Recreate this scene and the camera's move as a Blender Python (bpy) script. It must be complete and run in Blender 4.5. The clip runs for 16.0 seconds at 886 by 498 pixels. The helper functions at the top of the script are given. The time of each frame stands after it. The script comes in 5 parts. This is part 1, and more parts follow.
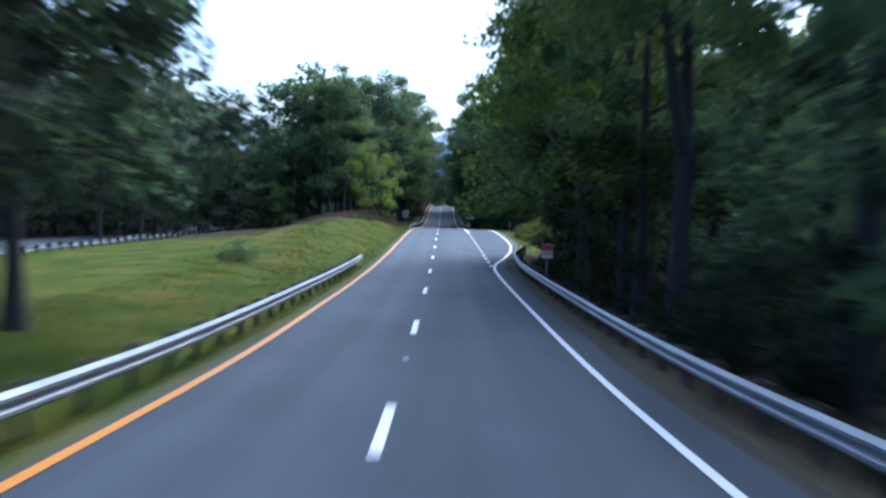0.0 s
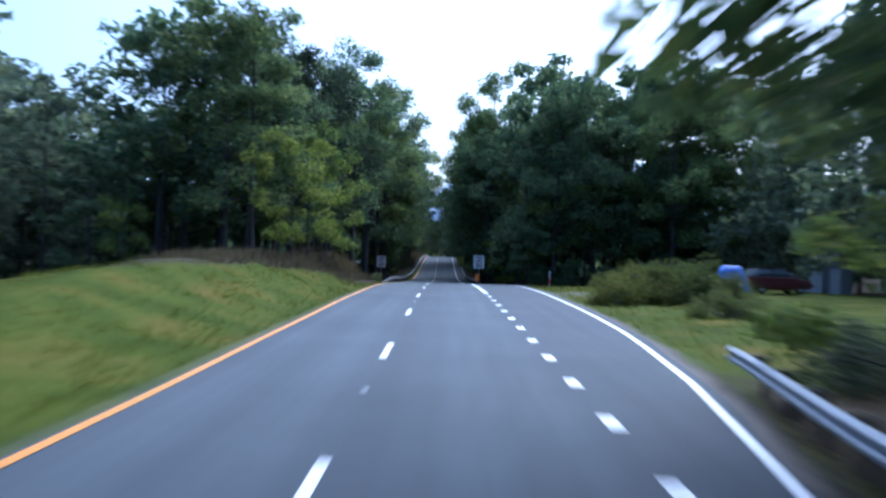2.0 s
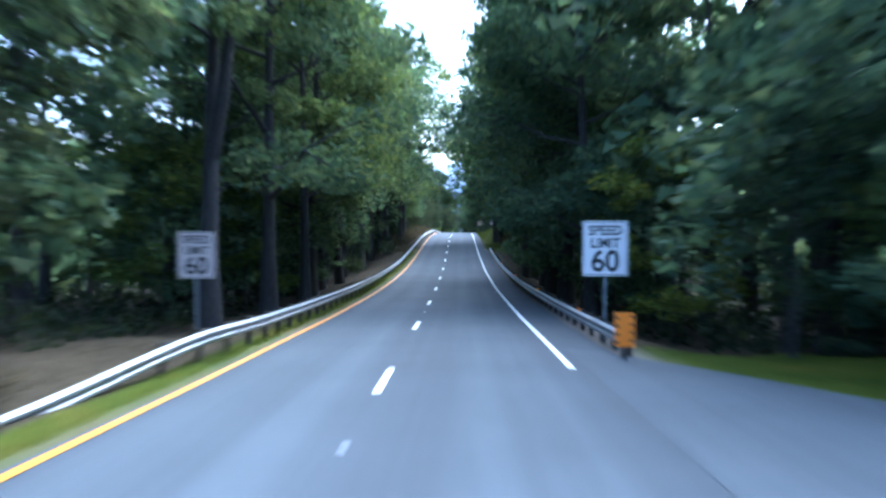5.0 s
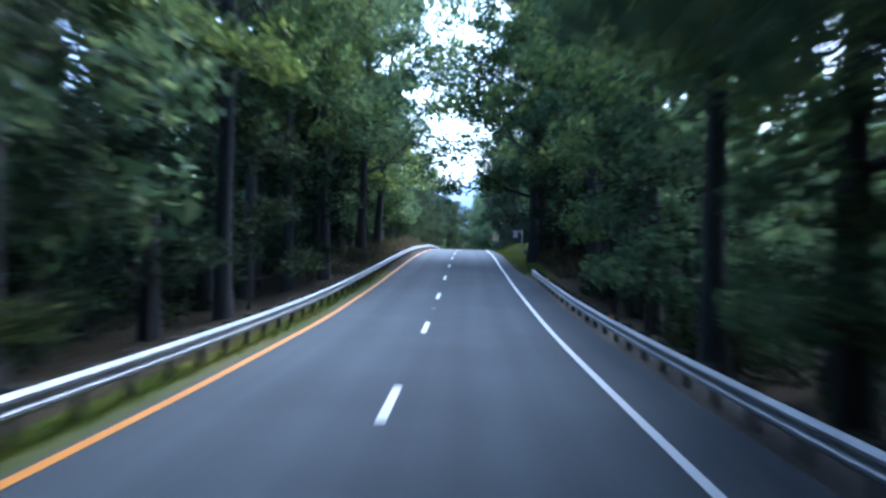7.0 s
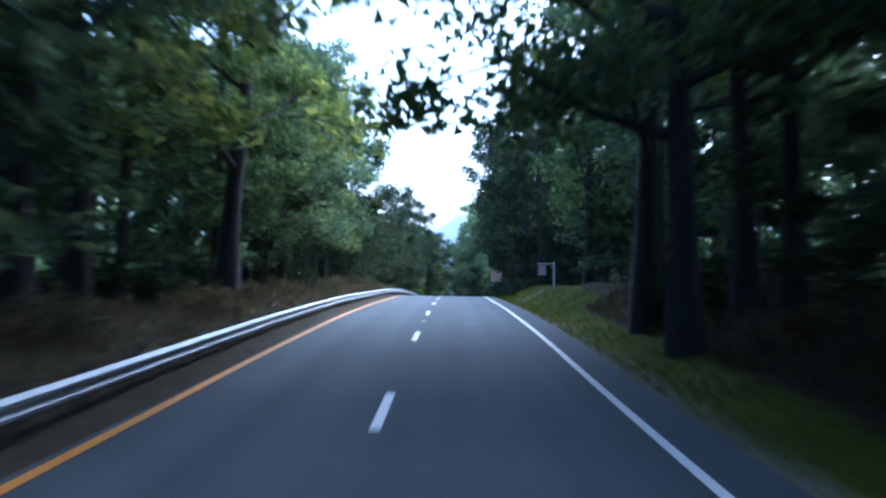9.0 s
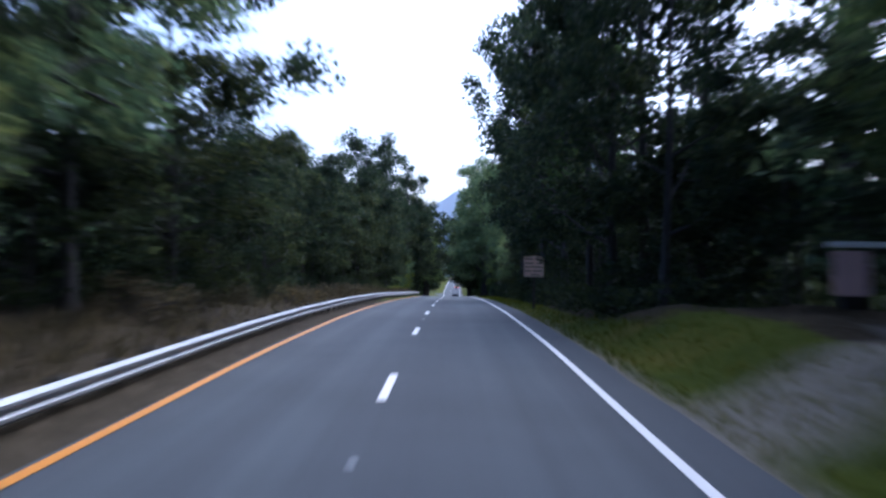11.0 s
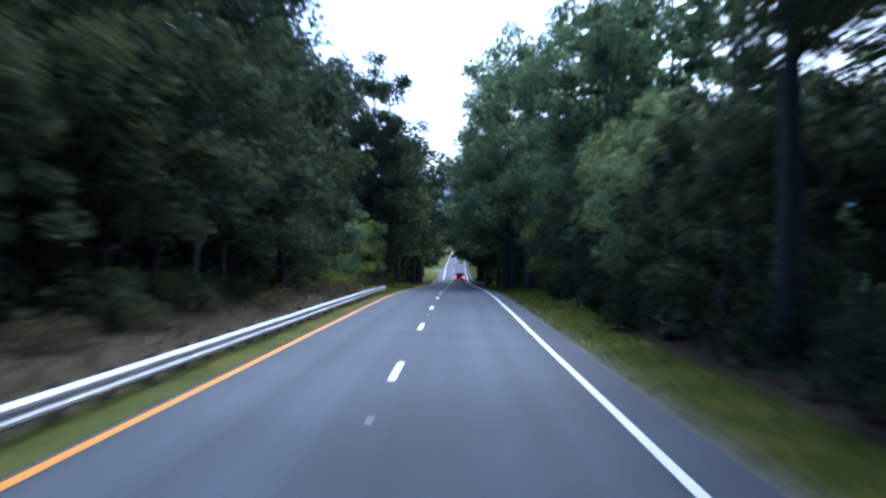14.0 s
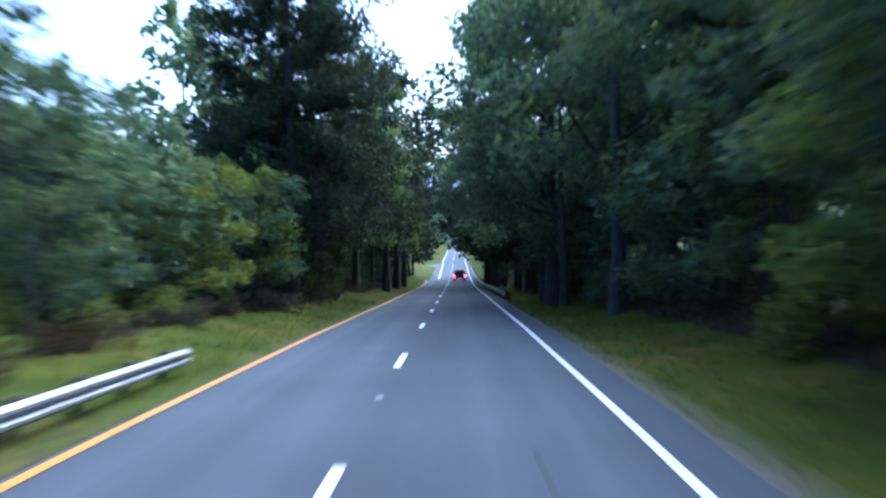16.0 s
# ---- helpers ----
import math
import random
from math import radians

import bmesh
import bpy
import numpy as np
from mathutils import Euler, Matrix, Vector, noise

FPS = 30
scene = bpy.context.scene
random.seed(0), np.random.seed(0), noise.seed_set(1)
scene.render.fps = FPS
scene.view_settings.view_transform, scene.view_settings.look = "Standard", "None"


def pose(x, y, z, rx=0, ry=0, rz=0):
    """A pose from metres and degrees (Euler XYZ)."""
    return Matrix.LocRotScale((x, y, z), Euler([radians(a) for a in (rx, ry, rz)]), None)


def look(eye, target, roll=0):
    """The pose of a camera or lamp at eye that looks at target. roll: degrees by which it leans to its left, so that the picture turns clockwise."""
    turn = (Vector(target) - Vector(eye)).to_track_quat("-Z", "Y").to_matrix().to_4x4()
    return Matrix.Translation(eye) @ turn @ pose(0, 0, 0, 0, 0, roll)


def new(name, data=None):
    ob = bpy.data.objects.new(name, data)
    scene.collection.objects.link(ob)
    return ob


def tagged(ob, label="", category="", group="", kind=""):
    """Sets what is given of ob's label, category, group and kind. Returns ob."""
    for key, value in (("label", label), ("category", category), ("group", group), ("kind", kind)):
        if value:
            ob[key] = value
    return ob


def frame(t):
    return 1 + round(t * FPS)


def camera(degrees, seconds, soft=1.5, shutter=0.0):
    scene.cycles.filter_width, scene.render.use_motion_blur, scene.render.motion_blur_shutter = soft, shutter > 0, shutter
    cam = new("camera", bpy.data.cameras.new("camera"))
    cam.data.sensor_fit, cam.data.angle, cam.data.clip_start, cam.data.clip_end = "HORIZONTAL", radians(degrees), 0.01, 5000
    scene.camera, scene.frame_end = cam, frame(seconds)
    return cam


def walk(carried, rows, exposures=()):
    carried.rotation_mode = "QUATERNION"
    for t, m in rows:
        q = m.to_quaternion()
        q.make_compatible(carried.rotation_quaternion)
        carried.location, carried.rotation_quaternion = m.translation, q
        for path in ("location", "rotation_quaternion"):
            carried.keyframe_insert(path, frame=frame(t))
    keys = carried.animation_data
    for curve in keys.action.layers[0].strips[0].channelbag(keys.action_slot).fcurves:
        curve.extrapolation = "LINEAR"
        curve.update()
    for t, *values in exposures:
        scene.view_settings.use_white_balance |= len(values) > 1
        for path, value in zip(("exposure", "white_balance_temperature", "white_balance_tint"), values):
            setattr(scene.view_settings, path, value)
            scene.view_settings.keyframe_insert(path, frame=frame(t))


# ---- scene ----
cam = camera(56.1, 16.0, soft=2.5, shutter=0.85)

# The road: heights and sideways drift of its centre line, every 15 m and 50 m along y.
ROAD_Z = (1.7, 0.86, 0, -0.84, -1.24, -1.48, -1.49, -1.34, -1.17, -1.11, -1.24, -1.6, -1.98, -2.31, -2.5, -2.45, -2.14,
          -1.53, -0.8, -0.06, 0.52, 0.91, 1.24, 1.35, 1.29, 1.14, 0.89, 0.64, 0.39, 0.08, -0.38, -0.92, -1.49, -2.01,
          -2.58, -3.14, -3.61, -3.97, -4.22, -4.4, -4.5, -4.54, -4.51, -4.44, -4.32, -4.16, -3.97, -3.74, -3.48, -3.2,
          -2.89, -2.57, -2.24, -1.9, -1.6, -1.3, -1, -0.75, -0.5, -0.3, -0.1, 0, 0.1, 0.15, 0.2, 0.2)
ROAD_X = (-0.12, 0.0, 0.0, -0.06, -0.21, -0.41, -0.6, -0.55, -0.28, 0.05, 0.35, 0.56, 0.96, 1.38, 1.82, 2.3, 2.87, 3.4,
          3.9, 4.4)


def glide(values, start, step, s):
    """A smooth curve through evenly spaced values; s may be an array."""
    v = np.asarray(values, float)
    u = np.clip((np.asarray(s, float) - start) / step, 0, len(v) - 1.001)
    i = np.floor(u).astype(int)
    u = u - i
    a, b, c, d = (v[np.clip(i + k, 0, len(v) - 1)] for k in (-1, 0, 1, 2))
    return 0.5 * (2 * b + (c - a) * u + (2 * a - 5 * b + 4 * c - d) * u**2 + (3 * b - a - 3 * c + d) * u**3)


def road_z(s):
    return glide(ROAD_Z, -30.0, 15.0, s)


def road_x(s):
    return glide(ROAD_X, -50.0, 50.0, s)


EYE = 2.405  # the camera's height over the road
# seconds, metres along the road, metres right of the centre line, yaw, pitch, roll
PATH = [
    (0, -0, 0.74, 0.14, -3.12, -1.87),
    (0.5, 13.56, 0.86, 0, -1.92, -1.67),
    (1, 26.01, 1.01, 0.15, -0.59, -2.72),
    (1.5, 39.62, 1.21, 0.01, -0.45, -1.12),
    (2, 51.85, 1.34, 0.17, 0.65, -1.45),
    (2.5, 65.5, 1.51, 0.63, 1.13, -1.27),
    (3, 77.63, 1.49, 0.85, 1.18, -1.91),
    (3.5, 90.3, 1.48, 0.94, 1.35, -1.72),
    (4, 101.55, 1.44, 1.05, 0.65, -1.53),
    (4.5, 116.31, 1.41, 1.24, -0.52, -0.97),
    (5, 129.23, 1.43, 1.3, -1.01, -0.17),
    (5.5, 143.11, 1.4, 1.35, -0.94, -0.33),
    (6, 155.98, 1.32, 1.47, -0.69, -0.71),
    (6.5, 168.3, 1.23, 1.61, -0.18, -1.16),
    (7, 180.52, 1.15, 1.74, 0.65, -1.53),
    (7.5, 193.09, 1.12, 1.79, 1.51, -1.69),
    (8, 205.9, 1.1, 1.17, 2.21, -0.47),
    (8.5, 218.91, 1, 0.91, 2.75, -1.38),
    (9, 229.66, 0.99, 0.6, 3.41, -0.97),
    (9.5, 241.43, 1, 0.57, 3.43, -0.96),
    (10, 253.06, 1.03, 0.51, 3.07, -0.93),
    (10.5, 264.62, 1.07, 0.43, 2.52, -0.89),
    (11, 276.19, 1.1, 0.37, 1.9, -0.86),
    (11.5, 287.86, 1.11, 0.34, 1.86, -0.84),
    (12, 299.56, 1.17, 0.36, 1.57, -1.2),
    (12.5, 311.36, 1.27, 0.38, 0.63, -0.55),
    (13, 321.94, 1.35, 0.34, 0.3, 0.01),
    (13.5, 334.56, 1.35, 0.52, 0.01, -0.91),
    (14, 346.53, 1.31, 0.64, -0.12, -0.37),
    (14.5, 358.74, 1.36, 0.82, -0.47, -0.1),
    (15, 370.74, 1.3, 0.85, -0.47, -0.13),
    (15.5, 382.37, 1.32, 0.58, -0.22, 0.16),
    (16, 393.35, 1.38, 0.61, -0.58, 0.48),
]


def stand(s, off, yaw, pitch, roll):
    return pose(float(road_x(s)) + off, s, float(road_z(s)) + EYE, 90 + pitch, roll, yaw)


walk(cam, [(t, stand(*row)) for t, *row in PATH], exposures=[
    (0.0, 2.45, 4650, 8), (0.5, 2.65, 4650, 8), (1.5, 2.6, 4550, 11), (2.0, 2.3, 4500, 10), (2.5, 2.2, 4500, 9), (3.0, 2.35, 4400, 7), (4.0, 2.8, 4350, 3), (5.0, 3.9, 4500, 5),
    (7.5, 3.65, 4400, 8), (8.5, 3.62, 4350, 8), (9.0, 3.28, 4350, 8), (11.5, 2.15, 4850, 18), (12.5, 2.55, 4700, 12), (13.5, 2.55, 4600, 12), (14.5, 2.65, 4600, 10), (15.0, 2.8, 4550, 9), (16.0, 3.15, 4450, 10)])

# ---- light: a bright overcast sky, a weak and very wide sun behind the cloud ----
world = bpy.data.worlds.new("world")
scene.world = world
world.use_nodes = True
wn = world.node_tree.nodes
sky = wn.new("ShaderNodeTexSky")
sky.sky_type = "NISHITA"
sky.sun_disc = False
sky.sun_elevation = radians(53)
sky.sun_rotation = radians(35)
sky.air_density, sky.dust_density, sky.ozone_density = 1.0, 6.0, 1.0
wn["Background"].inputs["Strength"].default_value = 0.068
world.node_tree.links.new(sky.outputs["Color"], wn["Background"].inputs["Color"])
sun = new("sun", bpy.data.lights.new("sun", "SUN"))
sun.data.energy, sun.data.angle, sun.data.color = 0.7, radians(60), (1.0, 0.95, 0.89)
sun.matrix_world = look((0, 0, 0), (-math.sin(radians(35)) * 4, -math.cos(radians(35)) * 4, -math.tan(radians(53)) * 4))


# ---- materials ----
class Mat:
    """A node material with a few shorthands."""

    def __init__(self, name, rough=0.7, metal=0.0):
        self.m = bpy.data.materials.new(name)
        self.m.use_nodes = True
        self.n, self.l = self.m.node_tree.nodes, self.m.node_tree.links
        self.b = self.n["Principled BSDF"]
        self.b.inputs["Roughness"].default_value = rough
        self.b.inputs["Metallic"].default_value = metal
        self.tc = self.n.new("ShaderNodeTexCoord").outputs["Object"]

    def geo(self):
        return self.n.new("ShaderNodeNewGeometry")

    def noise(self, scale, detail=4, vec=None, stretch=None):
        t = self.n.new("ShaderNodeTexNoise")
        t.inputs["Scale"].default_value, t.inputs["Detail"].default_value = scale, detail
        v = vec or self.tc
        if stretch:
            mp = self.n.new("ShaderNodeMapping")
            mp.inputs["Scale"].default_value = stretch
            self.l.new(v, mp.inputs["Vector"])
            v = mp.outputs["Vector"]
        self.l.new(v, t.inputs["Vector"])
        return t.outputs["Fac"]

    def ramp(self, fac, *stops):
        r = self.n.new("ShaderNodeValToRGB")
        e = r.color_ramp.elements
        while len(e) < len(stops):
            e.new(0.5)
        for el, (p, c) in zip(e, stops):
            el.position, el.color = p, (*c, 1) if len(c) == 3 else c
        self.l.new(fac, r.inputs["Fac"])
        return r.outputs["Color"]

    def mix(self, fac, a, b, kind="MIX"):
        x = self.n.new("ShaderNodeMix")
        x.data_type, x.blend_type = "RGBA", kind
        for sock, val in ((x.inputs[0], fac), (x.inputs[6], a), (x.inputs[7], b)):
            if isinstance(val, (int, float)):
                sock.default_value = val
            elif isinstance(val, tuple):
                sock.default_value = (*val, 1)
            else:
                self.l.new(val, sock)
        return x.outputs[2]

    def attr(self, name):
        a = self.n.new("ShaderNodeAttribute")
        a.attribute_name = name
        return a.outputs["Fac"]

    def color(self, c):
        if isinstance(c, tuple):
            self.b.inputs["Base Color"].default_value = (*c, 1)
        else:
            self.l.new(c, self.b.inputs["Base Color"])
        return self

    def bump(self, h, strength=0.3, dist=0.02):
        bp = self.n.new("ShaderNodeBump")
        bp.inputs["Strength"].default_value, bp.inputs["Distance"].default_value = strength, dist
        self.l.new(h, bp.inputs["Height"])
        self.l.new(bp.outputs["Normal"], self.b.inputs["Normal"])
        return self


def plain(name, c, rough=0.6, metal=0.0, vary=0.15, scale=3.0):
    """Paint, metal or plastic with a little dirt and grain."""
    m = Mat(name, rough, metal)
    lo = tuple(v * (1 - vary) for v in c)
    m.color(m.ramp(m.noise(scale, 6), (0.3, lo), (0.7, c)))
    m.bump(m.noise(scale * 20, 3), 0.05, 0.003)
    return m.m


def foliage(name, dark, light, warm):
    """Leaves: colour by leaf and by plant, some light coming through."""
    m = Mat(name, 0.75)
    g = m.geo()
    c = m.ramp(g.outputs["Random Per Island"], (0.0, dark), (0.65, light), (1.0, warm))
    oi = m.n.new("ShaderNodeObjectInfo")
    tint = m.ramp(oi.outputs["Random"], (0.0, (0.72, 0.78, 0.8)), (0.5, (1, 1, 1)), (1.0, (1.25, 1.12, 0.8)))
    c = m.mix(1.0, c, tint, "MULTIPLY")
    m.color(c)
    m.b.inputs["Specular IOR Level"].default_value = 0.12
    tr = m.n.new("ShaderNodeBsdfTranslucent")
    m.l.new(m.mix(1.0, c, (1.7, 1.65, 1.3), "MULTIPLY"), tr.inputs["Color"])
    ms = m.n.new("ShaderNodeMixShader")
    ms.inputs[0].default_value = 0.42
    m.l.new(m.b.outputs[0], ms.inputs[1])
    m.l.new(tr.outputs[0], ms.inputs[2])
    m.l.new(ms.outputs[0], m.n["Material Output"].inputs["Surface"])
    return m.m


def make_asphalt():
    m = Mat("asphalt", 0.85)
    big = m.noise(0.25, 5)
    grain = m.noise(60, 2)
    lane = m.noise(1.0, 4, stretch=(2.2, 0.03, 1))
    c = m.ramp(big, (0.3, (0.042, 0.052, 0.060)), (0.7, (0.056, 0.068, 0.078)))
    c = m.mix(0.35, c, m.ramp(lane, (0.35, (0.62, 0.62, 0.64)), (0.62, (1, 1, 1))), "MULTIPLY")
    worn = m.ramp(m.attr("wheel"), (0.0, (0.82, 0.82, 0.84)), (1.0, (1.12, 1.12, 1.12)))
    c = m.mix(1.0, c, worn, "MULTIPLY")
    c = m.mix(0.5, c, m.ramp(grain, (0.3, (0.75, 0.75, 0.75)), (0.7, (1.15, 1.15, 1.15))), "MULTIPLY")
    m.b.inputs["Specular IOR Level"].default_value = 0.3
    m.color(c).bump(grain, 0.35, 0.006)
    return m.m


def make_ground():
    m = Mat("ground", 0.95)
    n1, n2, n3 = m.noise(0.35, 5), m.noise(4, 6), m.noise(30, 3)
    litter = m.ramp(n2, (0.3, (0.021, 0.017, 0.011)), (0.55, (0.042, 0.034, 0.021)), (0.75, (0.075, 0.060, 0.040)))
    grass = m.ramp(n1, (0.3, (0.034, 0.050, 0.006)), (0.5, (0.056, 0.070, 0.008)), (0.72, (0.100, 0.080, 0.016)))
    grass = m.mix(0.4, grass, m.ramp(n2, (0.3, (0.6, 0.65, 0.6)), (0.7, (1.15, 1.12, 1.0))), "MULTIPLY")
    edge = m.n.new("ShaderNodeMath")
    edge.operation = "ADD"
    m.l.new(m.attr("grass"), edge.inputs[0])
    sub = m.n.new("ShaderNodeMath")
    sub.operation = "MULTIPLY_ADD"
    sub.inputs[1].default_value, sub.inputs[2].default_value = 0.9, -0.45
    m.l.new(n2, sub.inputs[0])
    m.l.new(sub.outputs[0], edge.inputs[1])
    f = m.ramp(edge.outputs[0], (0.35, (0, 0, 0)), (0.65, (1, 1, 1)))
    c = m.mix(f, litter, grass)
    gravel = m.ramp(n3, (0.3, (0.11, 0.10, 0.09)), (0.7, (0.22, 0.20, 0.18)))
    c = m.mix(m.attr("gravel"), c, gravel)
    m.b.inputs["Specular IOR Level"].default_value = 0.05
    m.color(c).bump(n3, 0.6, 0.05)
    return m.m


def make_bark():
    m = Mat("bark", 0.95)
    r = m.noise(6, 6, stretch=(3, 3, 0.5))
    m.color(m.ramp(r, (0.3, (0.017, 0.0155, 0.0145)), (0.6, (0.040, 0.037, 0.034)), (0.8, (0.080, 0.075, 0.069))))
    m.bump(r, 0.7, 0.05)
    return m.m


def make_galvanised():
    m = Mat("galvanised_steel", 0.5, 0.6)
    n1, n2 = m.noise(2, 5), m.noise(25, 3)
    c = m.ramp(n1, (0.3, (0.21, 0.225, 0.24)), (0.7, (0.33, 0.345, 0.36)))
    m.color(m.mix(0.35, c, m.ramp(n2, (0.35, (0.55, 0.52, 0.48)), (0.6, (1, 1, 1))), "MULTIPLY"))
    m.bump(n2, 0.1, 0.004)
    return m.m


def make_line(name, c):
    m = Mat(name, 0.6)
    n1, n2 = m.noise(25, 5), m.noise(1.2, 4)
    worn = tuple(v * 0.86 for v in c)
    m.color(m.mix(m.ramp(n1, (0.45, (0, 0, 0)), (0.75, (0.4, 0.4, 0.4))), c, m.ramp(n2, (0.3, worn), (0.7, c))))
    m.bump(n1, 0.2, 0.003)
    return m.m


ASPHALT, GROUND, BARK, STEEL = make_asphalt(), make_ground(), make_bark(), make_galvanised()
WHITE_LINE = make_line("white_road_paint", (0.66, 0.66, 0.66))
YELLOW_LINE = make_line("yellow_road_paint", (0.50, 0.19, 0.004))
LEAF = foliage("broadleaf", (0.045, 0.075, 0.045), (0.086, 0.130, 0.068), (0.125, 0.152, 0.070))
# Darker broadleaf copy: the woods' shade is put into the colour
LEAF_SHADED = foliage("shaded_leaf", (0.014, 0.023, 0.016), (0.026, 0.039, 0.022), (0.046, 0.056, 0.028))
LEAF_MID = foliage("mid_green_leaf", (0.052, 0.086, 0.036), (0.092, 0.134, 0.050), (0.14, 0.16, 0.052))
# Paler, bluer broadleaf copy: distance haze put into the colour
LEAF_HAZED = foliage("hazed_broadleaf", (0.058, 0.082, 0.060), (0.092, 0.122, 0.082), (0.13, 0.145, 0.085))
LEAF_LIGHT = foliage("light_leaf", (0.058, 0.090, 0.022), (0.10, 0.138, 0.032), (0.16, 0.17, 0.04))
LEAF_OLIVE = foliage("olive_leaf", (0.036, 0.052, 0.018), (0.066, 0.082, 0.024), (0.115, 0.115, 0.03))
NEEDLE = foliage("needles", (0.022, 0.042, 0.020), (0.038, 0.066, 0.028), (0.06, 0.08, 0.035))
BLADE = foliage("grass_blades", (0.036, 0.056, 0.006), (0.058, 0.076, 0.009), (0.100, 0.090, 0.018))
BRUSH = foliage("dry_brush", (0.036, 0.031, 0.021), (0.062, 0.054, 0.032), (0.105, 0.082, 0.054))
TAR = plain("crack_filler", (0.036, 0.042, 0.048), 0.95)
SIGN_WHITE = plain("sign_white", (0.90, 0.86, 0.84), 0.35, vary=0.06)
SIGN_DULL = plain("sign_dull_white", (0.66, 0.55, 0.49), 0.5, vary=0.15)
SIGN_GREEN = plain("sign_dark_green", (0.035, 0.06, 0.05), 0.6, vary=0.3)
SIGN_BLACK = plain("sign_black", (0.02, 0.02, 0.022), 0.45)
SIGN_TAN = plain("sign_tan", (0.95, 0.62, 0.44), 0.5, vary=0.15)
SIGN_BROWN = plain("sign_brown", (0.15, 0.09, 0.065), 0.6)
SIGN_FADED = plain("sign_faded_brown", (0.42, 0.27, 0.20), 0.6, vary=0.3, scale=9)
SIGN_ORANGE = plain("sign_orange", (0.92, 0.25, 0.004), 0.4, vary=0.1)
SIGN_RED = plain("sign_red", (0.50, 0.045, 0.04), 0.45)
ALUMINIUM = plain("aluminium_back", (0.45, 0.46, 0.47), 0.45, 0.7)
WOOD_POST = plain("weathered_wood", (0.048, 0.041, 0.034), 0.85, vary=0.45, scale=6)
RUBBER = plain("rubber", (0.022, 0.022, 0.023), 0.85)
CHROME = plain("bright_metal", (0.62, 0.63, 0.65), 0.22, 1.0, vary=0.05)
DARK_PAINT = plain("dark_car_paint", (0.018, 0.021, 0.03), 0.25, vary=0.1)
MAROON_PAINT = plain("maroon_car_paint", (0.08, 0.015, 0.016), 0.3, vary=0.1)
WHITE_PAINT = plain("white_car_paint", (0.68, 0.69, 0.70), 0.3, vary=0.06)
BLUE_TARP = plain("blue_tarp", (0.03, 0.13, 0.55), 0.5, vary=0.3)
GLASS_DARK = plain("dark_window_glass", (0.012, 0.014, 0.017), 0.06, vary=0.05)
SHED_GREY = plain("grey_boards", (0.30, 0.31, 0.33), 0.8, vary=0.25)
SHED_ROOF = plain("grey_roofing", (0.07, 0.07, 0.075), 0.9, vary=0.3)
PLASTIC_DARK = plain("dark_plastic", (0.03, 0.03, 0.032), 0.5)


def make_glow(name, c, power):
    m = Mat(name, 0.3)
    m.color(c)
    m.b.inputs["Emission Color"].default_value = (*c, 1)
    m.b.inputs["Emission Strength"].default_value = power
    return m.m


TAIL_LIGHT = make_glow("lit_tail_light", (0.9, 0.05, 0.06), 2.2)


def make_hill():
    m = Mat("hazed_hill", 1.0)
    # aerial haze over the wooded ridge, mixed into its base colour
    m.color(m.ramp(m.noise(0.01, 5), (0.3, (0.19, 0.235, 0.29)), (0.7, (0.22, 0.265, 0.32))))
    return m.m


HILL = make_hill()


# ---- mesh helpers ----
def mesh_of(name, verts, faces, mat=None, smooth=False):
    me = bpy.data.meshes.new(name)
    me.from_pydata(np.asarray(verts, float).tolist(), [], faces if isinstance(faces, list) else faces.tolist())
    if mat:
        me.materials.append(mat)
    if smooth:
        me.polygons.foreach_set("use_smooth", [True] * len(me.polygons))
    me.update()
    return me


def part(name, me, parent=None, label="", at=None):
    """One mesh object, under a thing or a part."""
    ob = new(name, me)
    if parent:
        ob.parent = parent
    if at is not None:
        ob.matrix_basis = at
    if label:
        ob["label"] = label
    return ob


def thing(name, at, label, category, group="", kind=""):
    ob = new(name)
    ob.empty_display_size = 0.3
    ob.matrix_basis = at
    return tagged(ob, label, category, group, kind)


def box(name, size, mat, centre=(0, 0, 0), bevel=0.01, taper=1.0):
    """A bevelled block; taper narrows its top in x and y."""
    bm = bmesh.new()
    bmesh.ops.create_cube(bm, size=1)
    for v in bm.verts:
        k = taper if v.co.z > 0 else 1.0
        v.co = Vector((v.co.x * size[0] * k, v.co.y * size[1] * k, v.co.z * size[2])) + Vector(centre)
    if bevel:
        bmesh.ops.bevel(bm, geom=bm.edges[:], offset=min(bevel, min(size) * 0.3), segments=2, affect="EDGES")
    me = bpy.data.meshes.new(name)
    bm.to_mesh(me)
    bm.free()
    me.materials.append(mat)
    return me


def loft(name, sections, mat, closed_ends=True, smooth=False):
    """A skin over rings of equal length."""
    sec = np.asarray(sections, float)
    n, k, _ = sec.shape
    i, j = np.meshgrid(np.arange(n - 1), np.arange(k), indexing="ij")
    a, b = i * k + j, i * k + (j + 1) % k
    f = np.stack([a, b, b + k, a + k], -1).reshape(-1, 4).tolist()
    if closed_ends:
        f += [list(range(k))[::-1], list(range((n - 1) * k, n * k))]
    return mesh_of(name, sec.reshape(-1, 3), f, mat, smooth)


